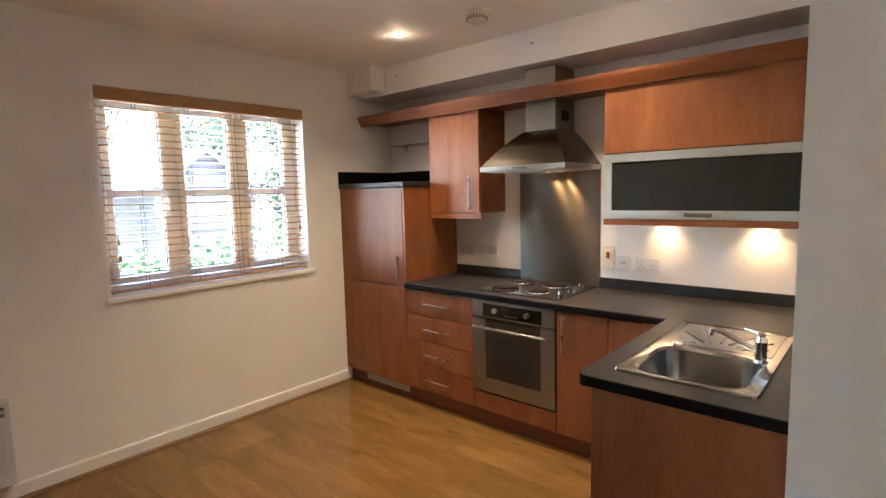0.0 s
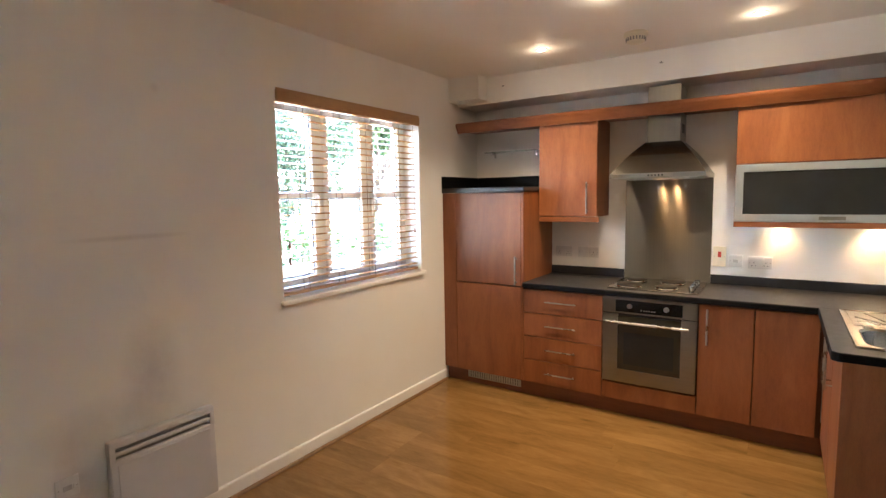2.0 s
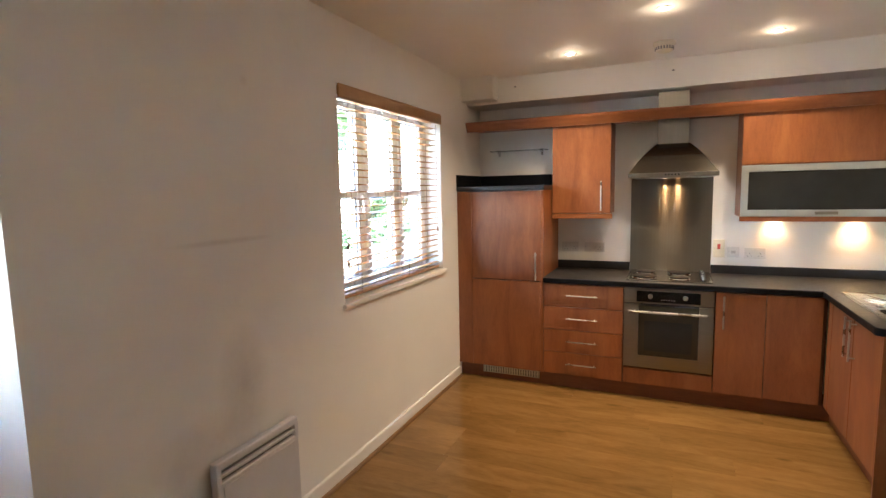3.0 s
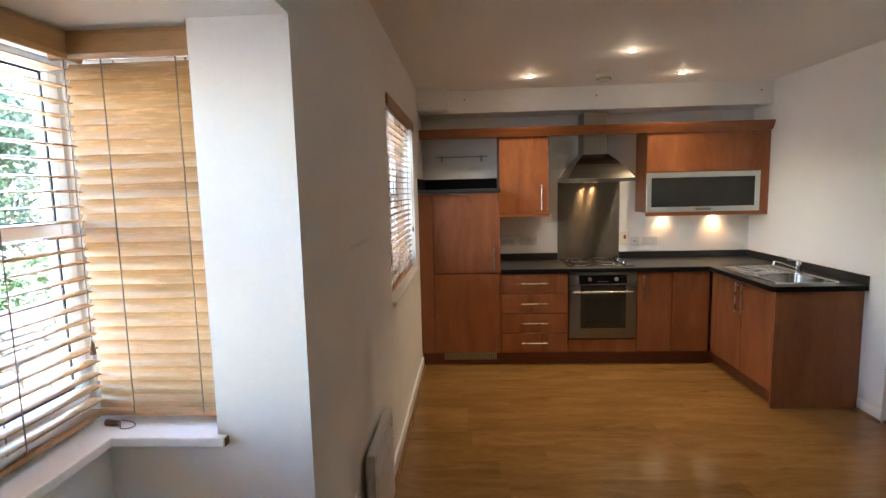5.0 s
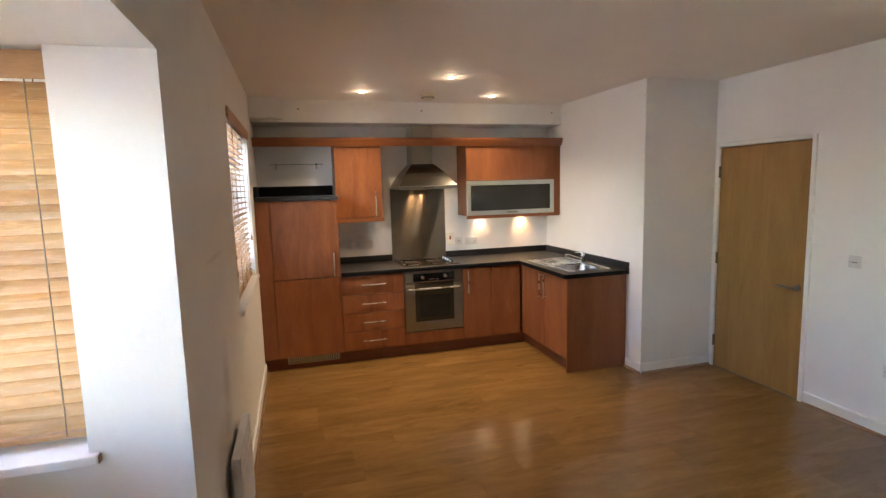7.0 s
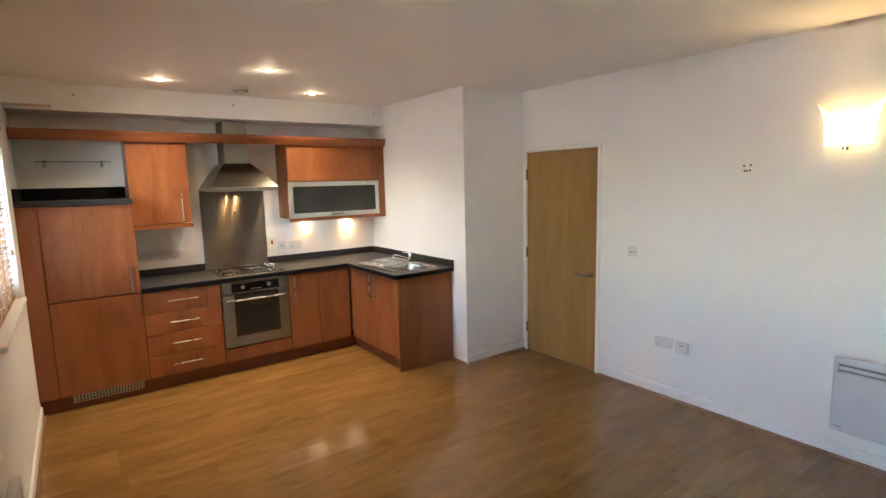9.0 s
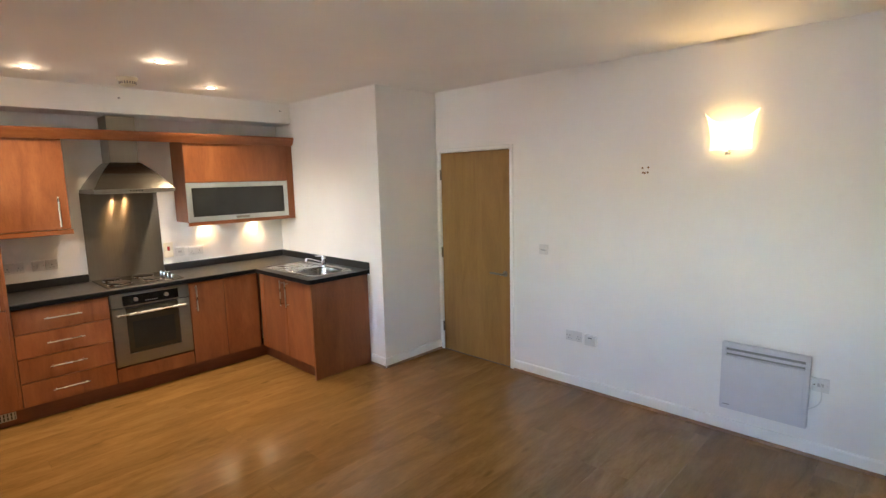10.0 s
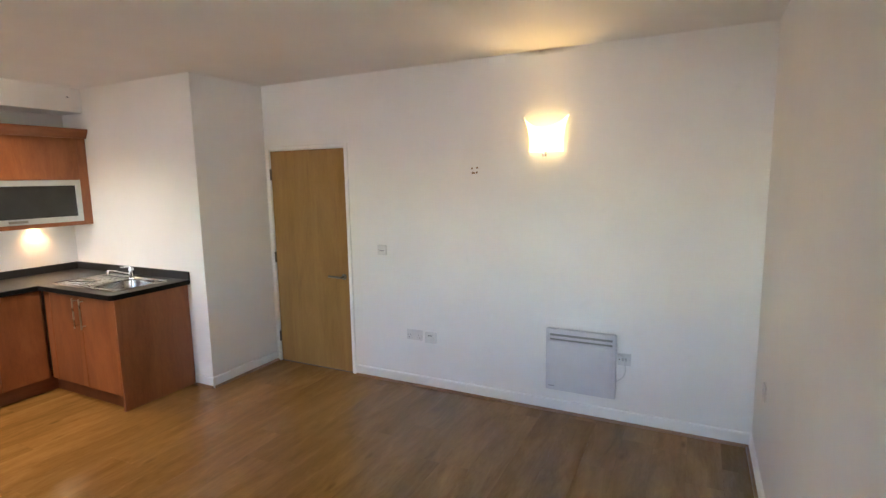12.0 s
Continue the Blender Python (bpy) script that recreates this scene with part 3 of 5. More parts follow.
part("door_glass", box(1.424, 1.840, FRONT - 0.0055, FRONT - 0.001, 0.350, 0.735), M_OVEN_GLASS, leaf, "dark brown oven door glass")
part("inner_window", box(1.470, 1.795, FRONT - 0.0062, FRONT - 0.0054, 0.39, 0.62, 0.0002), M_SMOKED, leaf, "brownish see-through oven window")
bar_handle(leaf, (OX0 + 0.03, FRONT - 0.008, 0.694), (OX1 - 0.045, FRONT - 0.008, 0.694), (0, -0.036, 0), 0.009, "polished steel oven handle bar")

# base cupboards on the back run
cup = thing("base_cupboard", (2.09, -0.3, 0), "narrow cherry-wood base cupboard with bar handle", "cabinet", "kitchen units")
part("body", box(1.939, 2.250, FRONT + 0.02, -0.02, 0.12, 0.870), M_CARCASS, cup)
d = part("door", board(1.938, 2.250, 0.120, 0.866), M_CHERRY, cup)
bar_handle(d, (1.990, FRONT, 0.608), (1.990, FRONT, 0.842), (0, -0.032, 0))
blank = thing("corner_cupboard", (2.41, -0.3, 0), "cherry-wood corner base cupboard with plain front", "cabinet", "kitchen units")
part("body", box(2.251, 2.60, FRONT + 0.02, -0.02, 0.12, 0.870), M_CARCASS, blank)
part("door", board(2.250, 2.578, 0.120, 0.866), M_CHERRY, blank)

# sink run
SX, END = 2.602, -1.555
sinkbase = thing("sink_cupboard", (2.9, -1.1, 0), "cherry-wood sink base cupboard with two doors", "cabinet", "kitchen units")
bm = bmesh.new()
slab(bm, SX + 0.022, REC - 0.002, END + 0.020, END + 0.030, 0.12, 0.868)
slab(bm, SX + 0.022, REC - 0.002, -0.595, -0.585, 0.12, 0.868)
slab(bm, SX + 0.022, REC - 0.002, END + 0.03, -0.595, 0.12, 0.13)
slab(bm, REC - 0.010, REC - 0.002, END + 0.03, -0.595, 0.13, 0.868)
part("body", bm, M_CARCASS, sinkbase)
part("corner_filler", box(SX, SX + 0.02, -0.685, -0.602, 0.121, 0.866, 0.001), M_CHERRY, sinkbase)
for y0, y1, hy in ((-1.105, -0.688, -1.062), (END + 0.024, -1.108, -1.152)):
    bm = box(SX, SX + 0.019, y0 + G, y1 - G, 0.1217, 0.864, 0.0022, seg=2)
    d = part("door", bm, M_CHERRY, sinkbase)
    bar_handle(d, (SX, hy, 0.606), (SX, hy, 0.846), (-0.032, 0, 0))
part("end_panel", box(SX - 0.002, REC - 0.002, END, END + 0.019, 0.001, 0.870, 0.001), M_CHERRY, sinkbase)

plinth = thing("plinth", (1.3, -0.54, 0), "dark cherry plinth under the kitchen units", "plinth")
part("long_board", box(X0 + 0.001, SX + 0.055, -0.548, -0.530, 0.001, 0.116), M_PLINTH, plinth)
part("short_board", box(SX + 0.05, SX + 0.068, END + 0.02, -0.552, 0.001, 0.116), M_PLINTH, plinth)

# L-shaped worktop with hole for the sink
wt = thing("worktop", (1.9, -0.3, 0.874), "charcoal laminate L-shaped kitchen worktop with black edging", "worktop")
WX, WE = 2.562, -1.588
SK = (2.645, 3.102, -1.480, -0.640)      # sink rim: x0, x1, y0, y1
bm = bmesh.new()
slab(bm, 0.7045, REC - 0.001, -0.622, -0.001, 0.874, TOP, 0.004, 2)
part("back_run", bm, M_TOP, wt)
bm = bmesh.new()
def corner(r, x=WX, y=WE, n=7):
    """A rounded free corner of the worktop, as points from its front round to its end."""
    return [(x + CR - r * math.cos(a), y + CR - r * math.sin(a)) for a in [k * math.pi / 2 / (n - 1) for k in range(n)]]
CR = 0.032
slab(bm, WX, SK[0] + 0.012, SK[2] + 0.012, -0.623, 0.874, TOP)
part("front_strip", bm, M_TOP, wt)
bm = bmesh.new()
extruded(bm, corner(CR) + [(REC - 0.001, WE), (REC - 0.001, SK[2] + 0.012), (WX, SK[2] + 0.012)], "z", 0.874, TOP)
part("sink_run", bm, M_TOP, wt)
part("rear_strip", box(SK[1] - 0.012, REC - 0.001, SK[2] + 0.012, -0.623, 0.874, TOP), M_TOP, wt)
part("inner_strip", box(SK[0] + 0.012, SK[1] - 0.012, SK[3] - 0.012, -0.623, 0.874, TOP), M_TOP, wt)
bm = bmesh.new()
slab(bm, 0.7045, WX - 0.002, -0.626, -0.621, 0.8745, TOP - 0.004, 0.002)
slab(bm, WX - 0.004, WX + 0.002, WE + CR, -0.624, 0.8735, TOP - 0.003, 0.002)
extruded(bm, corner(CR + 0.004) + corner(CR - 0.002)[::-1], "z", 0.873, TOP - 0.0025)
slab(bm, WX + CR, REC - 0.001, WE - 0.004, WE + 0.002, 0.873, TOP - 0.002, 0.002)
part("edging", bm, M_TOP_EDGE, wt, "black worktop edging strip")
up = thing("upstand", (1.9, -0.01, TOP), "charcoal laminate upstand along the worktop", "upstand")
part("left_strip", box(0.705, 1.318, -0.017, -0.001, TOP, 0.980, 0.002), M_TOP, up)
part("right_strip", box(1.938, REC - 0.018, -0.017, -0.001, TOP, 0.980, 0.002), M_TOP, up)
part("side_strip", box(REC - 0.017, REC - 0.001, WE - 0.004, -0.001, TOP, 0.980, 0.002), M_TOP, up)

splash = solid("splashback", box(1.320, 1.936, -0.010, -0.001, TOP + 0.001, 1.700, 0.001), M_SPLASH,
               "brushed stainless steel splashback behind the hob", "splashback")


# wall units
wall_unit = thing("wall_cupboard", (0.95, -0.16, 1.375), "cherry-wood wall cupboard with bar handle", "cabinet", "kitchen wall units")
UY = -0.322
bm = bmesh.new()
slab(bm, 0.714, 1.184, UY + 0.021, -0.001, 1.412, 2.150, 0.001)
part("body", bm, M_CHERRY, wall_unit)
d = part("door", board(0.714, 1.184, 1.412, 2.152, UY), M_CHERRY, wall_unit)
bar_handle(d, (1.112, UY, 1.436), (1.112, UY, 1.676), (0, -0.032, 0))
part("light_pelmet", box(0.714, 1.196, UY + 0.004, UY + 0.022, 1.370, 1.411, 0.002), M_CHERRY_X, wall_unit)

lift = thing("lift_up_wall_unit", (2.6, -0.16, 1.36), "wide cherry-wood wall unit with a smoked glass lift-up door", "cabinet", "kitchen wall units")
LX0, LX1 = 2.094, 3.135
bm = bmesh.new()
slab(bm, LX0, LX0 + 0.018, UY + 0.021, -0.001, 1.385, 2.150, 0.001)
slab(bm, LX1 - 0.018, LX1, UY + 0.021, -0.001, 1.385, 2.150, 0.001)
slab(bm, LX0 + 0.018, LX1 - 0.018, UY + 0.021, -0.001, 1.385, 1.403)
slab(bm, LX0 + 0.018, LX1 - 0.018, UY + 0.021, -0.001, 1.750, 1.768)
slab(bm, LX0 + 0.018, LX1 - 0.018, -0.012, -0.001, 1.403, 2.150)
part("body", bm, M_CHERRY, lift)
part("filler", box(LX1 + 0.001, REC - 0.001, UY + 0.004, UY + 0.022, 1.385, 2.150, 0.001), M_CHERRY, lift)
part("upper_door", board(LX0, LX1, 1.762, 2.152, UY), M_CHERRY, lift)
bm = bmesh.new()
gz0, gz1, gw = 1.388, 1.758, 0.048
slab(bm, LX0 + G, LX1 - G, UY, UY + 0.019, gz0, gz0 + gw, 0.0025, 2)
slab(bm, LX0 + G, LX1 - G, UY, UY + 0.019, gz1 - gw, gz1, 0.0025, 2)
slab(bm, LX0 + G, LX0 + gw, UY + 0.0004, UY + 0.0186, gz0 + gw - 0.003, gz1 - gw + 0.003, 0.002)
slab(bm, LX1 - gw, LX1 - G, UY + 0.0004, UY + 0.0186, gz0 + gw - 0.003, gz1 - gw + 0.003, 0.002)
gd = part("glass_door", bm, M_ALU, lift, "aluminium framed lift-up door")
part("door_glass", box(LX0 + gw - 0.004, LX1 - gw + 0.004, UY + 0.006, UY + 0.011, gz0 + gw - 0.004, gz1 - gw + 0.004), M_SMOKED, gd, "dark smoked glass")
bm = bmesh.new()
gx = (LX0 + LX1) / 2
slab(bm, gx - 0.066, gx + 0.066, UY - 0.026, UY - 0.019, 1.403, 1.424, 0.003, 2)
slab(bm, gx - 0.064, gx - 0.052, UY - 0.020, UY + 0.001, 1.404, 1.423, 0.002)
slab(bm, gx + 0.052, gx + 0.064, UY - 0.020, UY + 0.001, 1.404, 1.423, 0.002)
part("handle", bm, M_OVEN_STEEL, gd, "short satin bow handle")
part("light_pelmet", box(LX0, REC - 0.001, UY + 0.004, UY + 0.0205, 1.352, 1.3872, 0.001), M_CHERRY_X, lift)

cornice = thing("cornice", (1.6, -0.2, 2.152), "cherry-wood cornice shelf running over the wall units", "cornice")
prof = [(-0.335, 2.153), (-0.335, 2.128), (-0.346, 2.128), (-0.351, 2.140), (-0.362, 2.158), (-0.375, 2.180), (-0.380, 2.192), (-0.380, 2.208),
        (-0.371, 2.212), (-0.362, 2.208), (-0.358, 2.192), (-0.350, 2.178)]
part("moulding", extruded(bmesh.new(), prof, "x", X0 + 0.004, REC - 0.002), M_CHERRY_X, cornice, "", True)
part("top_board", box(X0 + 0.004, REC - 0.002, -0.340, -0.001, 2.154, 2.174, 0.001), M_CHERRY_X, cornice)

# glass shelf in the corner
shelf = thing("glass_shelf", (0.36, -0.06, 1.95), "small clear glass shelf on two steel brackets", "shelf")
part("pane", box(0.10, 0.615, -0.125, -0.012, 1.965, 1.972, 0.001), M_SHELF, shelf)
for x in (0.155, 0.555):
    bm = bmesh.new()
    slab(bm, x - 0.010, x + 0.010, -0.008, -0.001, 1.925, 1.985, 0.002)
    slab(bm, x - 0.008, x + 0.008, -0.045, -0.006, 1.951, 1.964, 0.003)
    slab(bm, x - 0.008, x + 0.008, -0.040, -0.006, 1.973, 1.981, 0.003)
    part("bracket", bm, M_NICKEL, shelf, "satin steel shelf bracket")

# hood
HX0, HX1, HC = 1.325, 1.940, 1.632
hood = thing("cooker_hood", (HC, -0.25, 1.69), "stainless steel chimney cooker hood", "cooker hood")
bm = bmesh.new()
slab(bm, HX0, HX1, -0.500, -0.002, 1.690, 1.722, 0.002)
part("lip", bm, M_STEEL_X, hood)
bm = bmesh.new()
lo = [(HX0 + 0.004, -0.496), (HX1 - 0.004, -0.496), (HX1 - 0.004, -0.002), (HX0 + 0.004, -0.002)]
hi = [(HC - 0.118, -0.266), (HC + 0.118, -0.266), (HC + 0.118, -0.002), (HC - 0.118, -0.002)]
steps = []
for k in range(7):
    s = k / 6
    bow = s + 0.07 * math.sin(math.pi * s)
    steps.append([bm.verts.new((a[0] + (b[0] - a[0]) * s, a[1] + (b[1] - a[1]) * s, 1.722 + 0.226 * bow)) for a, b in zip(lo, hi)])
for a, b in zip(steps, steps[1:]):
    for i in range(4):
        bm.faces.new((a[i], a[(i + 1) % 4], b[(i + 1) % 4], b[i]))
bm.faces.new(steps[-1])
bmesh.ops.recalc_face_normals(bm, faces=bm.faces[:])
part("canopy", bm, M_HOOD_DIM, hood)
bm = bmesh.new()
slab(bm, HC - 0.110, HC + 0.110, -0.255, -0.002, 1.940, 2.153, 0.002)
slab(bm, HC - 0.110, HC + 0.110, -0.255, -0.002, 2.175, 2.343, 0.002)
part("chimney", bm, M_HOOD_BRIGHT, hood)
part("side_vent", box(HC + 0.1098, HC + 0.1112, -0.175, -0.075, 2.010, 2.075), M_DARK, hood, "dark slotted flue outlet")
part("filter", box(HX0 + 0.04, HX1 - 0.04, -0.44, -0.05, 1.6845, 1.6905), M_ALU, hood, "grey metal grease filter")
for i in range(5):
    bm = bmesh.new()
    rod(bm, (HC - 0.044 + i * 0.022, -0.500, 1.706), (HC - 0.044 + i * 0.022, -0.505, 1.706), 0.0060, 12)
    part("button", bm, M_DARK, hood, "small black push button", True)
for x in (HC - 0.05, HC + 0.05):
    bm = bmesh.new()
    rod(bm, (x, -0.07, 1.688), (x, -0.07, 1.6835), 0.013, 18)
    part("lamp_lens", bm, M_HOOD_LENS, hood, "small lit halogen lens")
    lamp("hood_lamp", "SPOT", (x, -0.07, 1.680), HOOD_W, (1.0, 0.58, 0.26), 0.012, (x, -0.05, 0.92), 110, 0.6)

# hob
hob = thing("hob", (1.63, -0.28, TOP), "stainless steel hob with four black plates", "hob")
part("plate", box(1.330, 1.928, -0.545, -0.035, TOP, TOP + 0.009, 0.004, seg=2), M_HOB, hob)
for x, y, r in ((1.455, -0.41, 0.088), (1.455, -0.165, 0.072), (1.705, -0.41, 0.072), (1.705, -0.165, 0.088)):
    bm = bmesh.new()
    rod(bm, (x, y, TOP + 0.008), (x, y, TOP + 0.013), r + 0.006, 40, r + 0.003)
    rg = part("trim_ring", bm, M_CHROME, hob, "bright steel ring", True)
    bm = bmesh.new()
    rod(bm, (x, y, TOP + 0.013), (x, y, TOP + 0.021), r, 40, r)
    rod(bm, (x, y, TOP + 0.021), (x, y, TOP + 0.026), r, 40, r - 0.012)
    rod(bm, (x, y, TOP + 0.026), (x, y, TOP + 0.0265), r * 0.3, 24, r * 0.28)
    part("hot_plate", bm, M_BURNER, hob, "black iron cooking plate", True)
for i in range(4):
    y = -0.42 + i * 0.095
    bm = bmesh.new()
    rod(bm, (1.868, y, TOP + 0.009), (1.868, y, TOP + 0.030), 0.019, 22, 0.016)
    slab(bm, 1.850, 1.886, y - 0.004, y + 0.004, TOP + 0.029, TOP + 0.037, 0.0015)
    part("knob", bm, M_HOB, hob, "silver hob knob", True)

# inset sink: rim, bowl and ribbed drainer
sink = thing("sink", (2.88, -1.05, TOP), "stainless steel inset sink with drainer", "sink")
x0, x1, y0, y1 = SK
bx0, bx1, by0, by1 = 2.700, 3.045, -1.435, -1.075
bm = bmesh.new()
def loop(cx, cy, hx, hy, r, z, n=7):
    pts = []
    for sx, sy, a0 in ((1, 1, 0), (-1, 1, 90), (-1, -1, 180), (1, -1, 270)):
        for i in range(n):
            a = radians(a0 + 90 * i / (n - 1))
            pts.append((cx + sx * (hx - r) + r * math.cos(a), cy + sy * (hy - r) + r * math.sin(a), z))
    return [bm.verts.new(p) for p in pts]
def bridge(a, b):
    k = len(a)
    for i in range(k):
        bm.faces.new((a[i], a[(i + 1) % k], b[(i + 1) % k], b[i]))
bcx, bcy, bhx, bhy = (bx0 + bx1) / 2, (by0 + by1) / 2, (bx1 - bx0) / 2, (by1 - by0) / 2
cx, cy = (x0 + x1) / 2, (y0 + y1) / 2
outer0 = loop(cx, cy, (x1 - x0) / 2, (y1 - y0) / 2, 0.022, TOP + 0.001)
outer1 = loop(cx, cy, (x1 - x0) / 2 - 0.004, (y1 - y0) / 2 - 0.004, 0.02, TOP + 0.008)
outer2 = loop(cx, cy, (x1 - x0) / 2 - 0.014, (y1 - y0) / 2 - 0.014, 0.016, TOP + 0.004)
rim = loop(bcx, bcy, bhx + 0.012, bhy + 0.012, 0.085, TOP + 0.004)
lip = loop(bcx, bcy, bhx, bhy, 0.075, TOP - 0.006)
mid = loop(bcx, bcy, bhx - 0.010, bhy - 0.010, 0.07, TOP - 0.11)
low = loop(bcx, bcy, bhx - 0.030, bhy - 0.030, 0.05, TOP - 0.145)
base = loop(bcx, bcy, 0.03, 0.03, 0.029, TOP - 0.150)
for a, b in ((outer0, outer1), (outer1, outer2), (outer2, rim), (rim, lip), (lip, mid), (mid, low), (low, base)):
    bridge(a, b)
bm.faces.new(base)
bmesh.ops.recalc_face_normals(bm, faces=bm.faces[:])
for f in bm.faces:
    f.normal_flip() if f.normal.z < -0.5 else None
part("basin", bm, M_SINK, sink, "", True)
bm = bmesh.new()
slab(bm, x0 + 0.035, x1 - 0.035, -1.022, -0.668, TOP + 0.0035, TOP + 0.0055, 0.0008)
dr = part("drainer", bm, M_SINK, sink)
for i in range(7):
    a = radians(-58 + i * 19.3)
    c = Vector((cx, -1.03, TOP + 0.0058))
    d = Vector((math.sin(a), math.cos(a), 0))
    far = 0.36 if abs(a) < 0.5 else 0.20 if abs(a) > 0.8 else 0.27
    bm = bmesh.new()
    rod(bm, c + d * 0.10, c + d * far, 0.0040, 10, 0.0030)
    part("rib", bm, M_SINK, dr, "", True)
bm = bmesh.new()
rod(bm, (bcx, bcy, TOP - 0.150), (bcx, bcy, TOP - 0.146), 0.036, 26, 0.034)
part("waste", bm, M_CHROME, sink, "round chrome waste", True)
bm = bmesh.new()
rod(bm, (2.735, -1.040, TOP + 0.005), (2.735, -1.040, TOP + 0.012), 0.022, 22, 0.019)
part("overflow_cap", bm, M_CHROME, sink, "round steel tap-hole cap", True)

tap = thing("mixer_tap", (3.040, -1.085, TOP), "chrome single-lever kitchen mixer tap", "tap")
tx, ty = 3.040, -1.085
bm = bmesh.new()
rod(bm, (tx, ty, TOP + 0.004), (tx, ty, TOP + 0.012), 0.027, 26, 0.025)
rod(bm, (tx, ty, TOP + 0.012), (tx, ty, TOP + 0.078), 0.0205, 26)
rod(bm, (tx, ty, TOP + 0.080), (tx, ty, TOP + 0.100), 0.0215, 26, 0.018)
part("body", bm, M_CHROME, tap, "", True)
bm = bmesh.new()
pts = [Vector((tx, ty, TOP + 0.038)), Vector((tx - 0.060, ty + 0.012, TOP + 0.060)), Vector((tx - 0.130, ty + 0.024, TOP + 0.088)), Vector((tx - 0.170, ty + 0.030, TOP + 0.096))]
for p, q, r in zip(pts, pts[1:], (0.0115, 0.0105, 0.0098)):
    rod(bm, p, q, r, 16)
for p in pts[1:]:
    bmesh.ops.create_uvsphere(bm, u_segments=14, v_segments=8, radius=0.0102, matrix=Matrix.Translation(p))
rod(bm, pts[-1], pts[-1] + Vector((-0.006, 0, -0.026)), 0.0112, 18)
part("spout", bm, M_CHROME, tap, "", True)
bm = bmesh.new()
rod(bm, (tx, ty, TOP + 0.098), (tx - 0.008, ty + 0.006, TOP + 0.107), 0.0185, 20, 0.014)
rod(bm, (tx - 0.004, ty + 0.004, TOP + 0.106), (tx - 0.064, ty + 0.046, TOP + 0.109), 0.0080, 12, 0.0048)
part("lever", bm, M_CHROME, tap, "", True)

# lamps under the glass unit: two round puck lights
for x, share in ((2.36, 0.6), (2.865, 1.0)):
    puck = thing("under_cabinet_light", (x, -0.048, 1.384), "small round lit under-cabinet light", "light", "under-cabinet lights")
    bm = bmesh.new()
    rod(bm, (x, -0.048, 1.3845), (x, -0.048, 1.372), 0.034, 26, 0.032)
    part("housing", bm, M_NICKEL, puck, "", True)
    bm = bmesh.new()
    rod(bm, (x, -0.048, 1.372), (x, -0.048, 1.370), 0.026, 22)
    part("lens", bm, M_BULB, puck, "glowing warm lens")
    lamp("under_cabinet_lamp", "SPOT", (x, -0.048, 1.366), PUCK_W * share, (1.0, 0.60, 0.26), 0.018, (x, -0.048, 0.95), 116, 0.9)


# ---- electrical plates ----
def plate(name, at, normal, w, h, label, category, style, material=None, group="sockets and switches"):
    """A moulded wall plate centred at a point on a wall with that normal."""
    n = Vector((*normal, 0))
    side = Vector((-n.y, n.x, 0))
    m = Matrix((( side.x, n.x, 0, at[0]), (side.y, n.y, 0, at[1]), (0, 0, 1, at[2]), (0, 0, 0, 1)))
    root = thing(name, at, label, category, group)
    material = material or M_PLASTIC
    def put(nm, bm, mt, parent, lab=""):
        bm.transform(m)
        return part(nm, bm, mt, parent, lab)
    deep = 0.030 if style in ("box", "spur_box") else 0.009
    body = put("plate", box(-w / 2, w / 2, 0.0005, deep, -h / 2, h / 2, r=0.0035, seg=2), material, root)
    if style in ("double", "single"):
        for x in ((-w / 4, w / 4) if style == "double" else (0,)):
            bm = bmesh.new()
            for dx, dz, sw, sh in ((0, 0.012, 0.004, 0.009), (-0.011, -0.010, 0.007, 0.0035), (0.011, -0.010, 0.007, 0.0035)):
                slab(bm, x + dx - sw / 2, x + dx + sw / 2, deep - 0.0005, deep + 0.0004, dz - 0.012 - sh / 2, dz - 0.012 + sh / 2)
            put("pin_holes", bm, M_DARK, body, "black socket pin holes")
            k = 0.25 if x < 0 else -0.25
            put("rocker", box(x + k * 0.07 - 0.007, x + k * 0.07 + 0.007, deep, deep + 0.003, 0.008, 0.032, 0.001), material, body)
    elif style == "switch":
        put("rocker", box(-0.010, 0.010, deep, deep + 0.0035, -0.017, 0.017, 0.0015), material, body)
    elif style == "red":
        put("rocker", box(-0.011, 0.011, deep, deep + 0.004, -0.006, 0.036, 0.0015), M_RED, body, "red rocker switch")
    elif style == "thermostat":
        put("slot", box(-0.020, 0.020, deep, deep + 0.001, -0.008, -0.002), M_GREY, body, "grey marking")
        put("rocker", box(-0.014, 0.014, deep, deep + 0.003, 0.004, 0.018, 0.001), material, body)
    elif style == "spur":
        put("fuse_holder", box(-0.016, 0.016, deep, deep + 0.002, -0.011, 0.011, 0.001), M_FUSE, body, "grey fuse holder")
        put("rocker", box(0.020, 0.032, deep, deep + 0.003, -0.011, 0.011, 0.001), material, body)
    elif style == "box":
        put("print", box(-0.018, 0.018, deep, deep + 0.0006, 0.016, 0.024), M_GREY, body, "grey print strip")
    for sx in (-1, 1):
        bm = bmesh.new()
        rod(bm, (sx * (w / 2 - 0.011), deep - 0.0005, 0), (sx * (w / 2 - 0.011), deep + 0.0008, 0), 0.0032, 10)
        put("screw", bm, M_NICKEL, body, "small screw head")
    return root


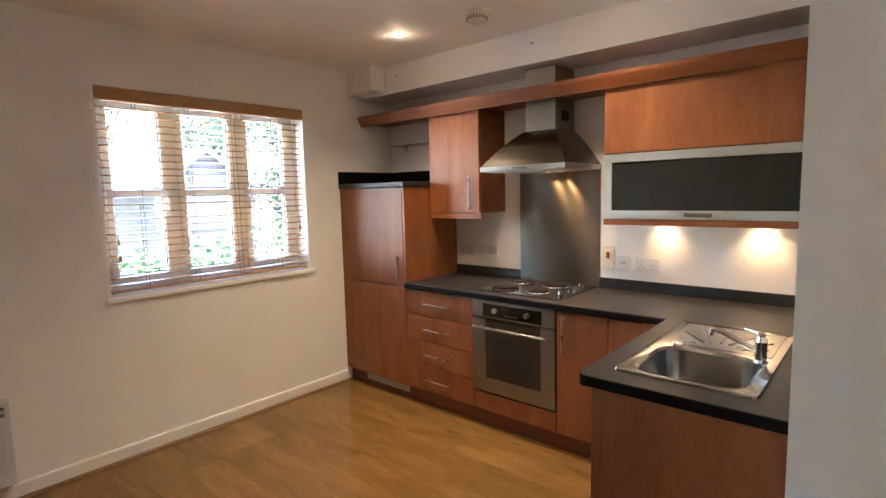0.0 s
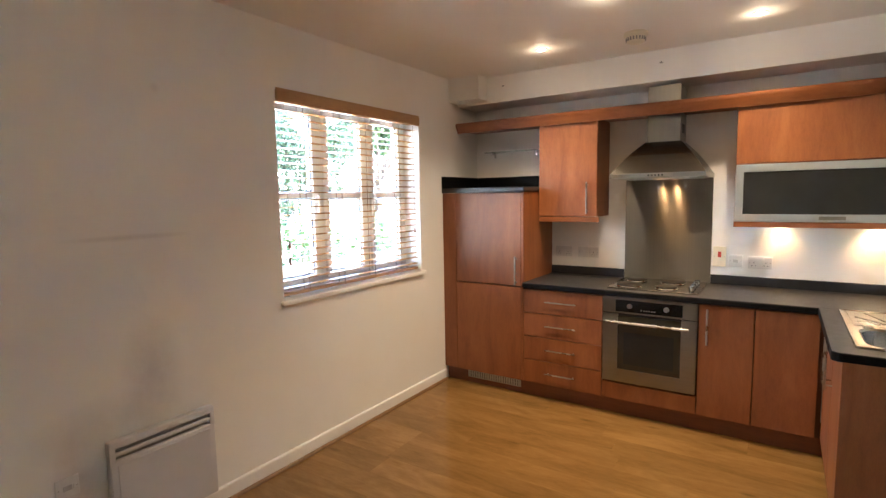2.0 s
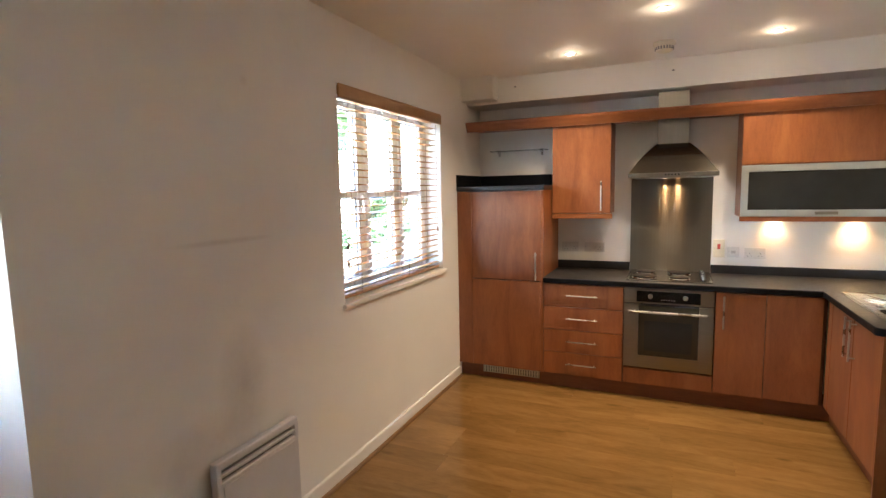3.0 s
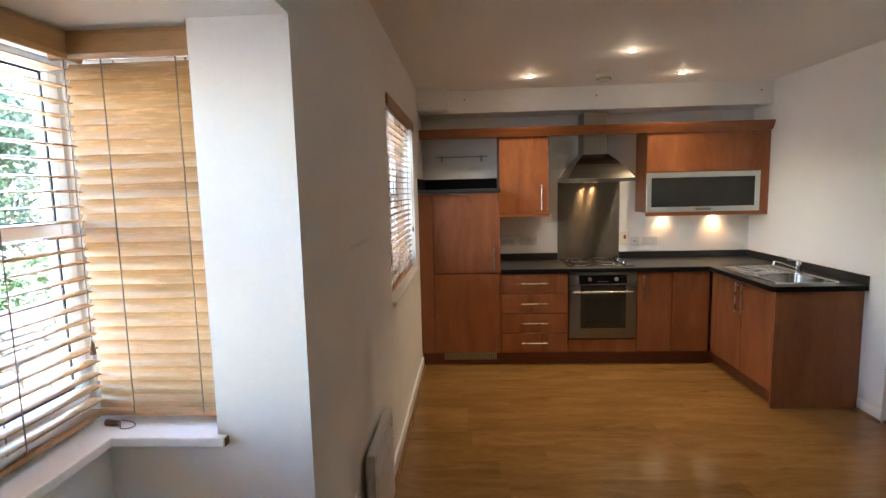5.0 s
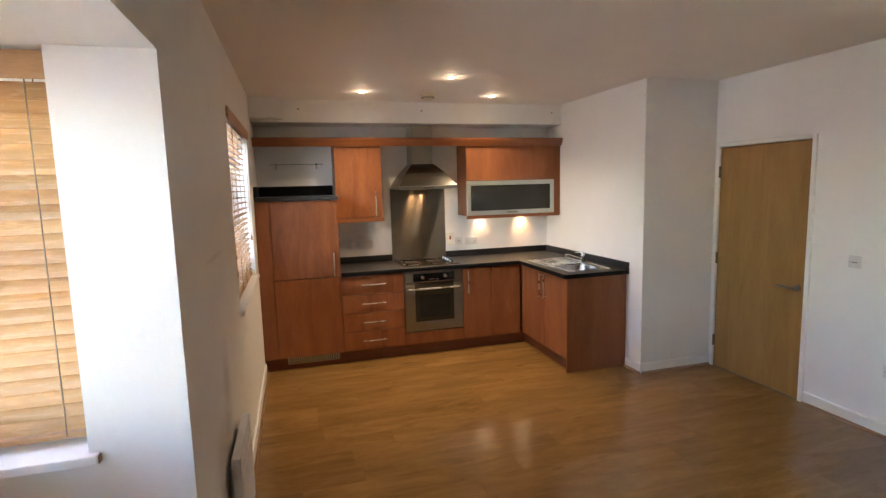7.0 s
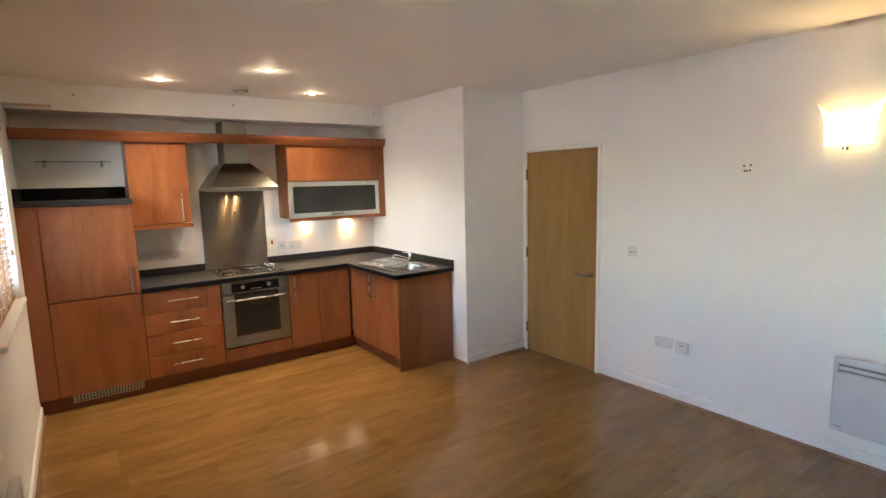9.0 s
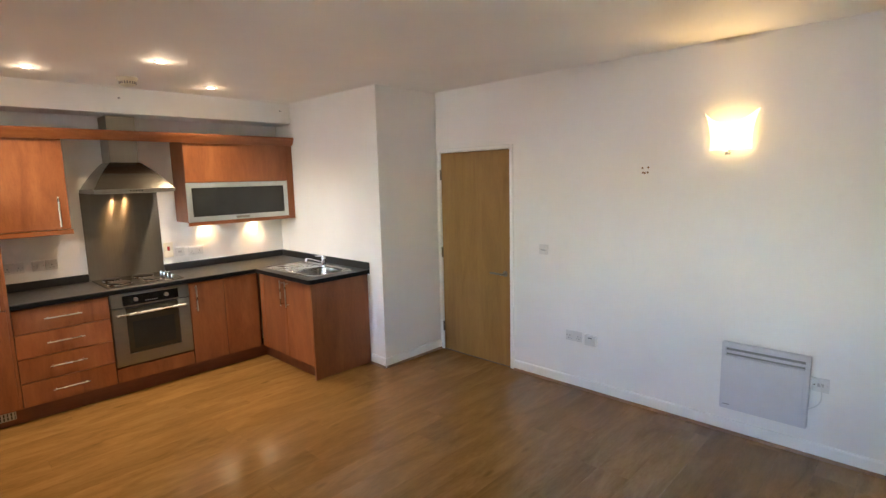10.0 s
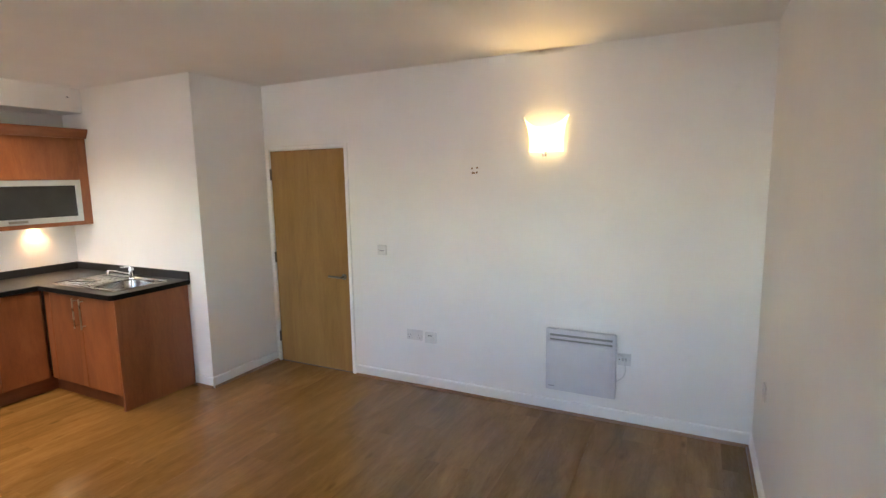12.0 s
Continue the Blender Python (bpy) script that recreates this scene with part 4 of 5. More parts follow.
NB = (0, -1)
plate("double_socket", (0.812, -0.001, 1.103), NB, 0.146, 0.086, "white double socket on the kitchen wall", "socket", "double")
plate("switch_plate", (0.980, -0.001, 1.103), NB, 0.086, 0.086, "white switched spur plate on the kitchen wall", "switch", "switch")
plate("single_socket", (1.068, -0.001, 1.103), NB, 0.086, 0.086, "white single socket on the kitchen wall", "socket", "single")
plate("cooker_switch", (1.992, -0.001, 1.115), NB, 0.086, 0.146, "cream cooker switch with a red rocker", "switch", "red", M_CREAM)
plate("switch_plate", (2.095, -0.001, 1.088), NB, 0.086, 0.086, "white switched plate beside the cooker switch", "switch", "spur")
plate("double_socket", (2.245, -0.001, 1.082), NB, 0.146, 0.086, "white double socket over the worktop", "socket", "double")
WB = (-1, 0)
plate("light_switch", (W - 0.001, -3.022, 1.131), WB, 0.086, 0.086, "white light switch beside the oak door", "switch", "thermostat")
plate("double_socket", (W - 0.001, -3.317, 0.436), WB, 0.146, 0.086, "white double socket low on the wall", "socket", "double")
plate("aerial_box", (W - 0.001, -3.472, 0.432), WB, 0.096, 0.086, "white surface box beside the double socket", "socket", "box")
plate("fused_spur", (W - 0.001, -4.966, 0.462), WB, 0.086, 0.086, "white fused spur feeding the panel heater", "socket", "spur")
plate("heater_spur", (X0 + 0.001, -3.425, 0.425), (1, 0), 0.086, 0.086, "white fused spur beside the panel heater", "socket", "spur")
plate("blank_plate", (3.49, BACK + 0.001, 0.545), (0, 1), 0.086, 0.086, "white plate on the end wall", "socket", "switch")

# ---- the oak door ----
frame_ob = thing("door_frame", (W, DOOR_N, 0), "white painted door frame round the oak door", "door frame", kind="structure")
bm = bmesh.new()
J = 0.032
slab(bm, W - 0.012, W + 0.118, DOOR_N - 0.003, DOOR_N + J, 0, DOOR_T + J, 0.003)
slab(bm, W - 0.012, W + 0.118, DOOR_S - J, DOOR_S + 0.003, 0, DOOR_T + J, 0.003)
slab(bm, W - 0.0115, W + 0.118, DOOR_S + 0.003, DOOR_N - 0.003, DOOR_T - 0.003, DOOR_T + J, 0.003)
slab(bm, W + 0.052, W + 0.075, DOOR_N - 0.016, DOOR_N - 0.003, 0, DOOR_T)
slab(bm, W + 0.052, W + 0.075, DOOR_S + 0.003, DOOR_S + 0.016, 0, DOOR_T)
slab(bm, W + 0.052, W + 0.075, DOOR_S + 0.016, DOOR_N - 0.016, DOOR_T - 0.016, DOOR_T - 0.003)
part("casing", bm, M_TRIM, frame_ob)
door = thing("door_1", (W, DOOR_N - 0.005, 0), "plain oak-veneered flush door, closed, with steel lever handle", "door", kind="structure")
DX = W + 0.004
part("leaf", box(DX, DX + 0.044, DOOR_S + 0.007, DOOR_N - 0.007, 0.006, DOOR_T - 0.007, 0.002), M_OAK_DOOR, door)
for z in (1.775, 1.01, 0.245):
    bm = bmesh.new()
    rod(bm, (DX - 0.008, DOOR_N - 0.005, z - 0.05), (DX - 0.008, DOOR_N - 0.005, z + 0.05), 0.0075, 12)
    slab(bm, DX - 0.004, DX - 0.001, DOOR_N - 0.016, DOOR_N + 0.012, z - 0.05, z + 0.05)
    part("hinge", bm, M_HINGE, door, "dull steel butt hinge")
hy, hz = DOOR_S + 0.062, 0.872
bm = bmesh.new()
rod(bm, (DX - 0.0005, hy, hz), (DX - 0.009, hy, hz), 0.026, 26, 0.0255)
rod(bm, (DX - 0.008, hy, hz), (DX - 0.052, hy, hz), 0.0095, 16)
rod(bm, (DX - 0.050, hy - 0.008, hz), (DX - 0.050, hy + 0.135, hz + 0.004), 0.0095, 16)
part("lever_handle", bm, M_STEEL, door, "satin steel lever on a round rose", True)
part("latch_plate", box(DX + 0.010, DX + 0.034, DOOR_S + 0.0045, DOOR_S + 0.0068, hz - 0.07, hz + 0.07), M_NICKEL, door)


# ---- panel heaters ----
def panel_heater(m, label):
    """Slim electric convector; local x along the wall, z up from its foot, -y into the room."""
    root = thing("panel_heater", (0, 0, 0), label, "electric heater", "panel heaters")
    root.matrix_basis = m
    def local(bm):
        bm.transform(m)
        return bm
    w, h, d = 0.485, 0.455, 0.062
    bm = bmesh.new()
    slab(bm, 0, w, -d, -0.022, 0, h - 0.088, 0.011, 3)
    slab(bm, 0, w, -d, -0.022, h - 0.036, h, 0.010, 3)
    slab(bm, 0, 0.026, -d, -0.022, h - 0.10, h - 0.025, 0.007, 2)
    slab(bm, w - 0.026, w, -d, -0.022, h - 0.10, h - 0.025, 0.007, 2)
    part("casing", local(bm), M_HEATER, root, "", True)
    part("face_panel", local(box(0.030, w - 0.030, -d - 0.003, -d + 0.002, 0.062, h - 0.108, 0.0022, seg=2)), M_HEATER, root)
    part("vent_backing", local(box(0.022, w - 0.022, -d + 0.020, -d + 0.026, h - 0.094, h - 0.030)), M_GREY, root, "dark grille slot")
    part("louvre", local(box(0.024, w - 0.024, -d + 0.002, -d + 0.018, h - 0.070, h - 0.054, 0.004, seg=2)), M_HEATER, root)
    for x in (0.08, w - 0.11):
        part("wall_bracket", local(box(x, x + 0.03, -0.024, -0.0005, 0.03, h - 0.08)), M_HEATER, root)
    part("maker_plate", local(box(0.022, 0.062, -d - 0.001, -d + 0.001, 0.030, 0.036)), M_GREY, root, "small grey badge")
    return root


panel_heater(pose(W - 0.001, -4.433, 0.184, 0, 0, -90), "white slim electric panel heater under the wall light")
panel_heater(pose(X0 + 0.001, -3.285, 0.110, 0, 0, 90), "white slim electric panel heater under a soot-marked wall")

flex = thing("heater_flex", (W, -4.93, 0.315), "white heater flex looping to the fused spur", "cable")
curve = bpy.data.curves.new("flex", "CURVE")
curve.dimensions, curve.bevel_depth, curve.bevel_resolution = "3D", 0.0035, 3
sp = curve.splines.new("BEZIER")
pts = [(-0.020, 0.02, 0.20), (-0.014, -0.03, 0.165), (-0.012, -0.043, 0.11), (-0.012, -0.035, 0.03), (-0.02, 0.02, -0.02)]
sp.bezier_points.add(len(pts) - 1)
for b, p in zip(sp.bezier_points, pts):
    b.co = p
    b.handle_left_type = b.handle_right_type = "AUTO"
curve.materials.append(M_PLASTIC)
fx = new("flex", curve)
fx.parent = flex

# ---- wall light: bowed opal glass on a small bracket ----
LY, LZ = -4.415, 1.998
light = thing("wall_light", (W, LY, LZ - 0.14), "lit wall light with a bowed opal glass shade", "wall light")
bm = bmesh.new()
rows = []
for j in range(9):
    v = j / 8
    row = []
    for i in range(17):
        u = -1 + i / 8
        half = 0.122 - 0.03 * v + 0.066 * v ** 2
        dip = 0.085 * (1 - u * u) * v
        row.append(bm.verts.new((W - 0.012 - 0.105 * math.sqrt(max(0, 1 - (0.94 * u) ** 2)) * (0.65 + 0.35 * v), LY + half * u, LZ - 0.115 + 0.245 * v - dip)))
    rows.append(row)
for a, b in zip(rows, rows[1:]):
    for i in range(16):
        bm.faces.new((a[i], a[i + 1], b[i + 1], b[i]))
bmesh.ops.solidify(bm, geom=bm.faces[:], thickness=0.004)
bmesh.ops.recalc_face_normals(bm, faces=bm.faces[:])
part("shade", bm, M_SHADE, light, "glowing opal glass shade", True)
bm = bmesh.new()
slab(bm, W - 0.012, W - 0.0005, LY - 0.035, LY + 0.035, LZ - 0.10, LZ - 0.02, 0.004)
rod(bm, (W - 0.010, LY, LZ - 0.09), (W - 0.085, LY, LZ - 0.138), 0.006, 10)
rod(bm, (W - 0.085, LY, LZ - 0.146), (W - 0.085, LY, LZ - 0.128), 0.016, 16)
part("bracket", bm, M_NICKEL, light, "small steel bracket and finial")
bm = bmesh.new()
rod(bm, (W - 0.05, LY, LZ - 0.06), (W - 0.05, LY, LZ - 0.02), 0.012, 14)
bmesh.ops.create_uvsphere(bm, u_segments=14, v_segments=10, radius=0.022, matrix=Matrix.Translation((W - 0.05, LY, LZ + 0.005)))
part("bulb", bm, M_WALL_BULB, light, "lit bulb", True)
lamp("wall_light_lamp", "SPOT", (W - 0.060, LY, LZ + 0.045), WALL_W, (1.0, 0.66, 0.28), 0.025, (W - 0.42, LY, H), 104, 0.9)

# four old screw holes left of the lamp
marks = thing("screw_holes", (W, -3.862, 1.77), "cluster of old screw holes and plugs in the wall", "screw holes")
for dy, dz in ((-0.022, 0.018), (0.020, 0.015), (-0.018, -0.016), (0.016, -0.018), (0.002, -0.020)):
    bm = bmesh.new()
    rod(bm, (W - 0.0002, -3.862 + dy, 1.770 + dz), (W - 0.002, -3.862 + dy, 1.770 + dz), 0.0075, 9, 0.005)
    part("plug", bm, M_BEAD, marks, "brown wall plug")
for x in (0.40, 1.62, 3.10):
    hole = thing("bulkhead_screw", (x, -0.331, 2.50), "small old fixing in the bulkhead", "screw", "bulkhead fixings")
    bm = bmesh.new()
    rod(bm, (x, -0.3295, 2.484), (x, -0.333, 2.484), 0.008, 12, 0.006)
    slab(bm, x - 0.012, x + 0.012, -0.3315, -0.3298, 2.480, 2.484)
    part("screw_head", bm, M_GREY, hole)

# ---- ceiling lamps and smoke alarm ----
for x, y in ((0.950, -0.836), (1.568, -1.545), (2.215, -0.772)):
    dl = thing("downlight", (x, y, H), "small recessed halogen downlight with brass-white rim, lit", "downlight", "ceiling downlights")
    bm = bmesh.new()
    ring = []
    for r, z in ((0.024, H - 0.0015), (0.031, H - 0.006), (0.040, H - 0.005), (0.042, H - 0.0005)):
        ring.append([bm.verts.new((x + r * math.cos(a), y + r * math.sin(a), z)) for a in [k * math.pi / 14 for k in range(28)]])
    for a, b in zip(ring, ring[1:]):
        for i in range(28):
            bm.faces.new((a[i], a[(i + 1) % 28], b[(i + 1) % 28], b[i]))
    bmesh.ops.recalc_face_normals(bm, faces=bm.faces[:])
    part("rim", bm, M_TRIM, dl, "", True)
    bm = bmesh.new()
    rod(bm, (x, y, H - 0.008), (x, y, H - 0.0005), 0.020, 24, 0.026)
    part("lamp_face", bm, M_BULB, dl, "glowing lamp face")
    lamp("downlight_lamp", "SPOT", (x, y, H - 0.012), DOWN_W, (1.0, 0.80, 0.55), 0.025, (x, y, 0), 128, 1.0)
    # added fill lamp without a fitting, only to brighten the kitchen ceiling
    lamp("ceiling_fill", "POINT", (x, y, H - 0.055), DOWN_W * 0.007, (1.0, 0.78, 0.55), 0.022)

# cream plastic puts the brownish shade of the white alarm into its colour
alarm = thing("smoke_alarm", (1.562, -0.82, H), "round white ceiling smoke alarm", "smoke alarm")
ax, ay = 1.562, -0.820
bm = bmesh.new()
rod(bm, (ax, ay, H - 0.0005), (ax, ay, H - 0.016), 0.072, 32, 0.072)
part("base", bm, M_CREAM, alarm, "", True)
bm = bmesh.new()
rod(bm, (ax, ay, H - 0.056), (ax, ay, H - 0.016), 0.052, 32, 0.064)
rod(bm, (ax, ay, H - 0.064), (ax, ay, H - 0.056), 0.034, 28, 0.052)
part("cover", bm, M_CREAM, alarm, "", True)
for i in range(20):
    a = i * math.pi / 10
    bm = box(-0.0045, 0.0045, 0.0545, 0.0595, -0.012, 0.012)
    bm.transform(Matrix.Translation((ax, ay, H - 0.038)) @ Matrix.Rotation(a, 4, "Z"))
    part("vent_slot", bm, M_GREY, alarm, "dark vent slot")

# ---- cords on the blinds ----
pull_cord("blind_pull_cord", (X0 - 0.008, WIN_S + 0.065, 2.13), (X0 - 0.008, WIN_S + 0.065, 1.22), "blind cords with two dark toggles", (1.32, 1.22))
pull_cord("blind_pull_cord", (X0 - 0.008, WIN_N - 0.065, 2.13), (X0 - 0.008, WIN_N - 0.065, 1.32), "blind tilt cord with dark toggle", (1.33,))
pull_cord("blind_pull_cord", (-0.700, BAY_N + 0.035, 2.06), (-0.700, BAY_N + 0.03, 1.20), "blind cord with a wooden toggle in the bay", (1.21,))
cord = thing("fallen_cord", (-0.66, BAY_N + 0.06, SILL), "loose blind cord and toggle lying on the sill", "blind cord")
curve = bpy.data.curves.new("cord", "CURVE")
curve.dimensions, curve.bevel_depth = "3D", 0.0014
sp = curve.splines.new("BEZIER")
pts = [(-0.01, 0.02, 0.004), (0.03, 0.012, 0.002), (0.055, -0.02, 0.002), (0.03, -0.035, 0.002), (0.008, -0.01, 0.002)]
sp.bezier_points.add(len(pts) - 1)
for b, p in zip(sp.bezier_points, pts):
    b.co = p
    b.handle_left_type = b.handle_right_type = "AUTO"
curve.materials.append(M_CORD)
cd = new("cord", curve)
cd.parent = cord
bm = bmesh.new()
rod(bm, (-0.70, BAY_N + 0.055, SILL + 0.009), (-0.655, BAY_N + 0.05, SILL + 0.009), 0.009, 10, 0.007)
part("toggle", bm, M_BEAD, cord, "turned wooden toggle", True)

# ---- outside the windows ----
# unseen ground, kept pale so that it bounces daylight up to the ceiling
M_GROUND = plain("bounce_ground", (0.52, 0.49, 0.44), 0.9, 0, 0.2, 3, 0.4, 0.3)
M_BOARD = timber("weathered_boards", (0.012, 0.012, 0.013), (0.020, 0.020, 0.022), (0.030, 0.030, 0.032), (6, 0.8, 6), 0.75)
M_SLATE = plain("pale_roof_tiles", (0.42, 0.40, 0.38), 0.7, 0, 0.15, 4, 0.2, 0.2)
M_STONE = plain("garden_wall_stone", (0.06, 0.055, 0.046), 0.85, 0, 0.3, 5, 0.3, 0.3)
M_BARK = plain("bark", (0.09, 0.065, 0.045), 0.9, 0, 0.3, 12, 0.3, 0.4)


def leaf_material(name, dark, light):
    m, t, p = nodes_of(name)
    g = t.nodes.new("ShaderNodeNewGeometry")
    col = ramp(t, g.outputs["Random Per Island"], [(0.0, dark), (1.0, light)])
    t.links.new(mixed(t, 0.25, col, ramp(t, noise_node(t, coords(t), 2.5), [(0.3, dark), (0.7, light)])), p.inputs["Base Color"])
    p.inputs["Roughness"].default_value = 0.5
    p.inputs["Subsurface Weight"].default_value = 0.0
    return m


M_LEAF = leaf_material("leaves", (0.035, 0.075, 0.025), (0.085, 0.150, 0.050))
M_LEAF_DARK = leaf_material("dark_leaves", (0.010, 0.032, 0.014), (0.030, 0.065, 0.028))

structure("ground", box(-400, 400, -400, 400, -0.60, -0.45), M_GROUND, "unseen ground outside the windows, made pale to bounce light", "ground")
structure("floor_slab", box(-0.92, W + 0.12, BACK - 0.12, 0.12, -0.449, -0.013), M_STONE, "concrete floor slab under the laminate", "slab")


def leaf_cloud(rng, lumps, count, size):
    """Small bent leaves scattered in overlapping lumps (x, y, z, rx, ry, rz)."""
    verts, faces = [], []
    vol = [a[3] * a[4] * a[5] for a in lumps]
    for _ in range(count):
        x, y, z, rx, ry, rz = rng.choices(lumps, vol)[0]
        while True:
            d = Vector((rng.uniform(-1, 1), rng.uniform(-1, 1), rng.uniform(-1, 1)))
            if 0.15 < d.length < 1:
                break
        d *= (0.75 + 0.3 * noise.noise(d * 2 + Vector((x, y, z))))
        c = Vector((x + d.x * rx, y + d.y * ry, z + d.z * rz))
        m = Euler((rng.uniform(-1.2, 1.2), rng.uniform(-1.2, 1.2), rng.uniform(0, 6.28))).to_matrix()
        s = size * rng.uniform(0.6, 1.4)
        k = len(verts)
        for u, v, w in ((-0.5, 0, 0), (0, -0.28, 0.08), (0.5, 0, -0.05), (0, 0.28, 0.08)):
            verts.append(c + m @ Vector((u * s, v * s, w * s)))
        faces += [(k, k + 1, k + 3), (k + 1, k + 2, k + 3)]
    me = bpy.data.meshes.new("leaves")
    me.from_pydata([tuple(v) for v in verts], [], faces)
    return me


def tree(x, y, height, spread_r, seed, label, material, count=9000):
    rng = random.Random(seed)
    root = thing("tree", (x, y, -0.45), label, "tree", "garden trees")
    bm = bmesh.new()
    fork = height * 0.42
    rod(bm, (x, y, -0.50), (x + 0.1, y, fork), 0.16, 12, 0.09)
    lumps = []
    for i in range(9):
        a = i * 2.4 + rng.uniform(-0.4, 0.4)
        r = spread_r * rng.uniform(0.35, 0.85)
        z = fork + (height - fork) * rng.uniform(0.15, 0.85)
        tip = (x + r * math.cos(a), y + r * math.sin(a), z)
        rod(bm, (x + 0.1, y, fork * rng.uniform(0.8, 1.0)), tip, 0.06, 8, 0.015)
        k = spread_r * rng.uniform(0.35, 0.55)
        lumps.append((*tip, k, k, k * 0.75))
    lumps.append((x, y, fork + (height - fork) * 0.75, spread_r * 0.55, spread_r * 0.55, (height - fork) * 0.3))
    part("trunk", bm, M_BARK, root)
    me = leaf_cloud(rng, lumps, count, 0.20)
    me.materials.append(material)
    crown = new("crown", me)
    crown.parent = root
    me.transform(root.matrix_basis.inverted())


tree(-17, 9.5, 9.0, 3.6, 3, "broad green garden tree behind the shed", M_LEAF_DARK)
tree(-19, 3.0, 8.0, 3.2, 4, "broad green garden tree behind the shed", M_LEAF_DARK, 14000)
tree(-13, 13.5, 7.0, 2.8, 5, "tall green garden tree beside the shed", M_LEAF_DARK)
tree(-17, -5.5, 3.4, 1.5, 6, "small green garden tree across the lawn", M_LEAF_DARK, 6000)
tree(-9, 9.0, 5.0, 2.0, 7, "young green tree near the hedge", M_LEAF)

def shrub(x, y, height, r, seed, label, material):
    rng = random.Random(seed)
    lumps = [(x + rng.uniform(-0.6, 0.6) * r, y + rng.uniform(-0.6, 0.6) * r, height * rng.uniform(0.2, 0.8), r * 0.55, r * 0.55, height * 0.24) for _ in range(9)]
    root = thing("shrub", (x, y, -0.45), label, "shrub", "garden shrubs")
    bm = bmesh.new()
    for k in range(4):
        rod(bm, (x + 0.1 * k - 0.15, y, -0.5), lumps[k][:3], 0.05, 7, 0.012)
    part("stems", bm, M_BARK, root)
    me = leaf_cloud(rng, lumps, 10000, 0.13)
    me.materials.append(material)
    leaves = new("foliage", me)
    leaves.parent = root
    me.transform(root.matrix_basis.inverted())


shrub(-9.6, 6.3, 4.6, 2.1, 21, "large rounded green shrub beside the shed", M_LEAF_DARK)
shrub(-8.4, 11.5, 1.9, 1.6, 22, "low rounded green shrub at the end of the hedge", M_LEAF)
shrub(-14.8, 5.8, 6.2, 2.4, 23, "tall green shrub behind the shed", M_LEAF_DARK)
shrub(-12.5, -0.4, 4.2, 1.7, 24, "green shrub on the other side of the shed", M_LEAF)

# hedge in front of a low stone wall
rng = random.Random(11)
lumps = [(-5.2 + rng.uniform(-0.2, 0.2), -6 + i * 0.55, 0.65 + rng.uniform(-0.25, 0.30), 0.55, 0.55, 0.50) for i in range(36)]
lumps += [(-5.1 + rng.uniform(-0.2, 0.2), -6 + i * 0.55, 0.05 + rng.uniform(-0.1, 0.1), 0.55, 0.5, 0.5) for i in range(36)]
me = leaf_cloud(rng, lumps, 26000, 0.10)
me.materials.append(M_LEAF)
tagged(new("hedge", me), "dense mixed green hedge along the garden", "hedge", kind="stuff")

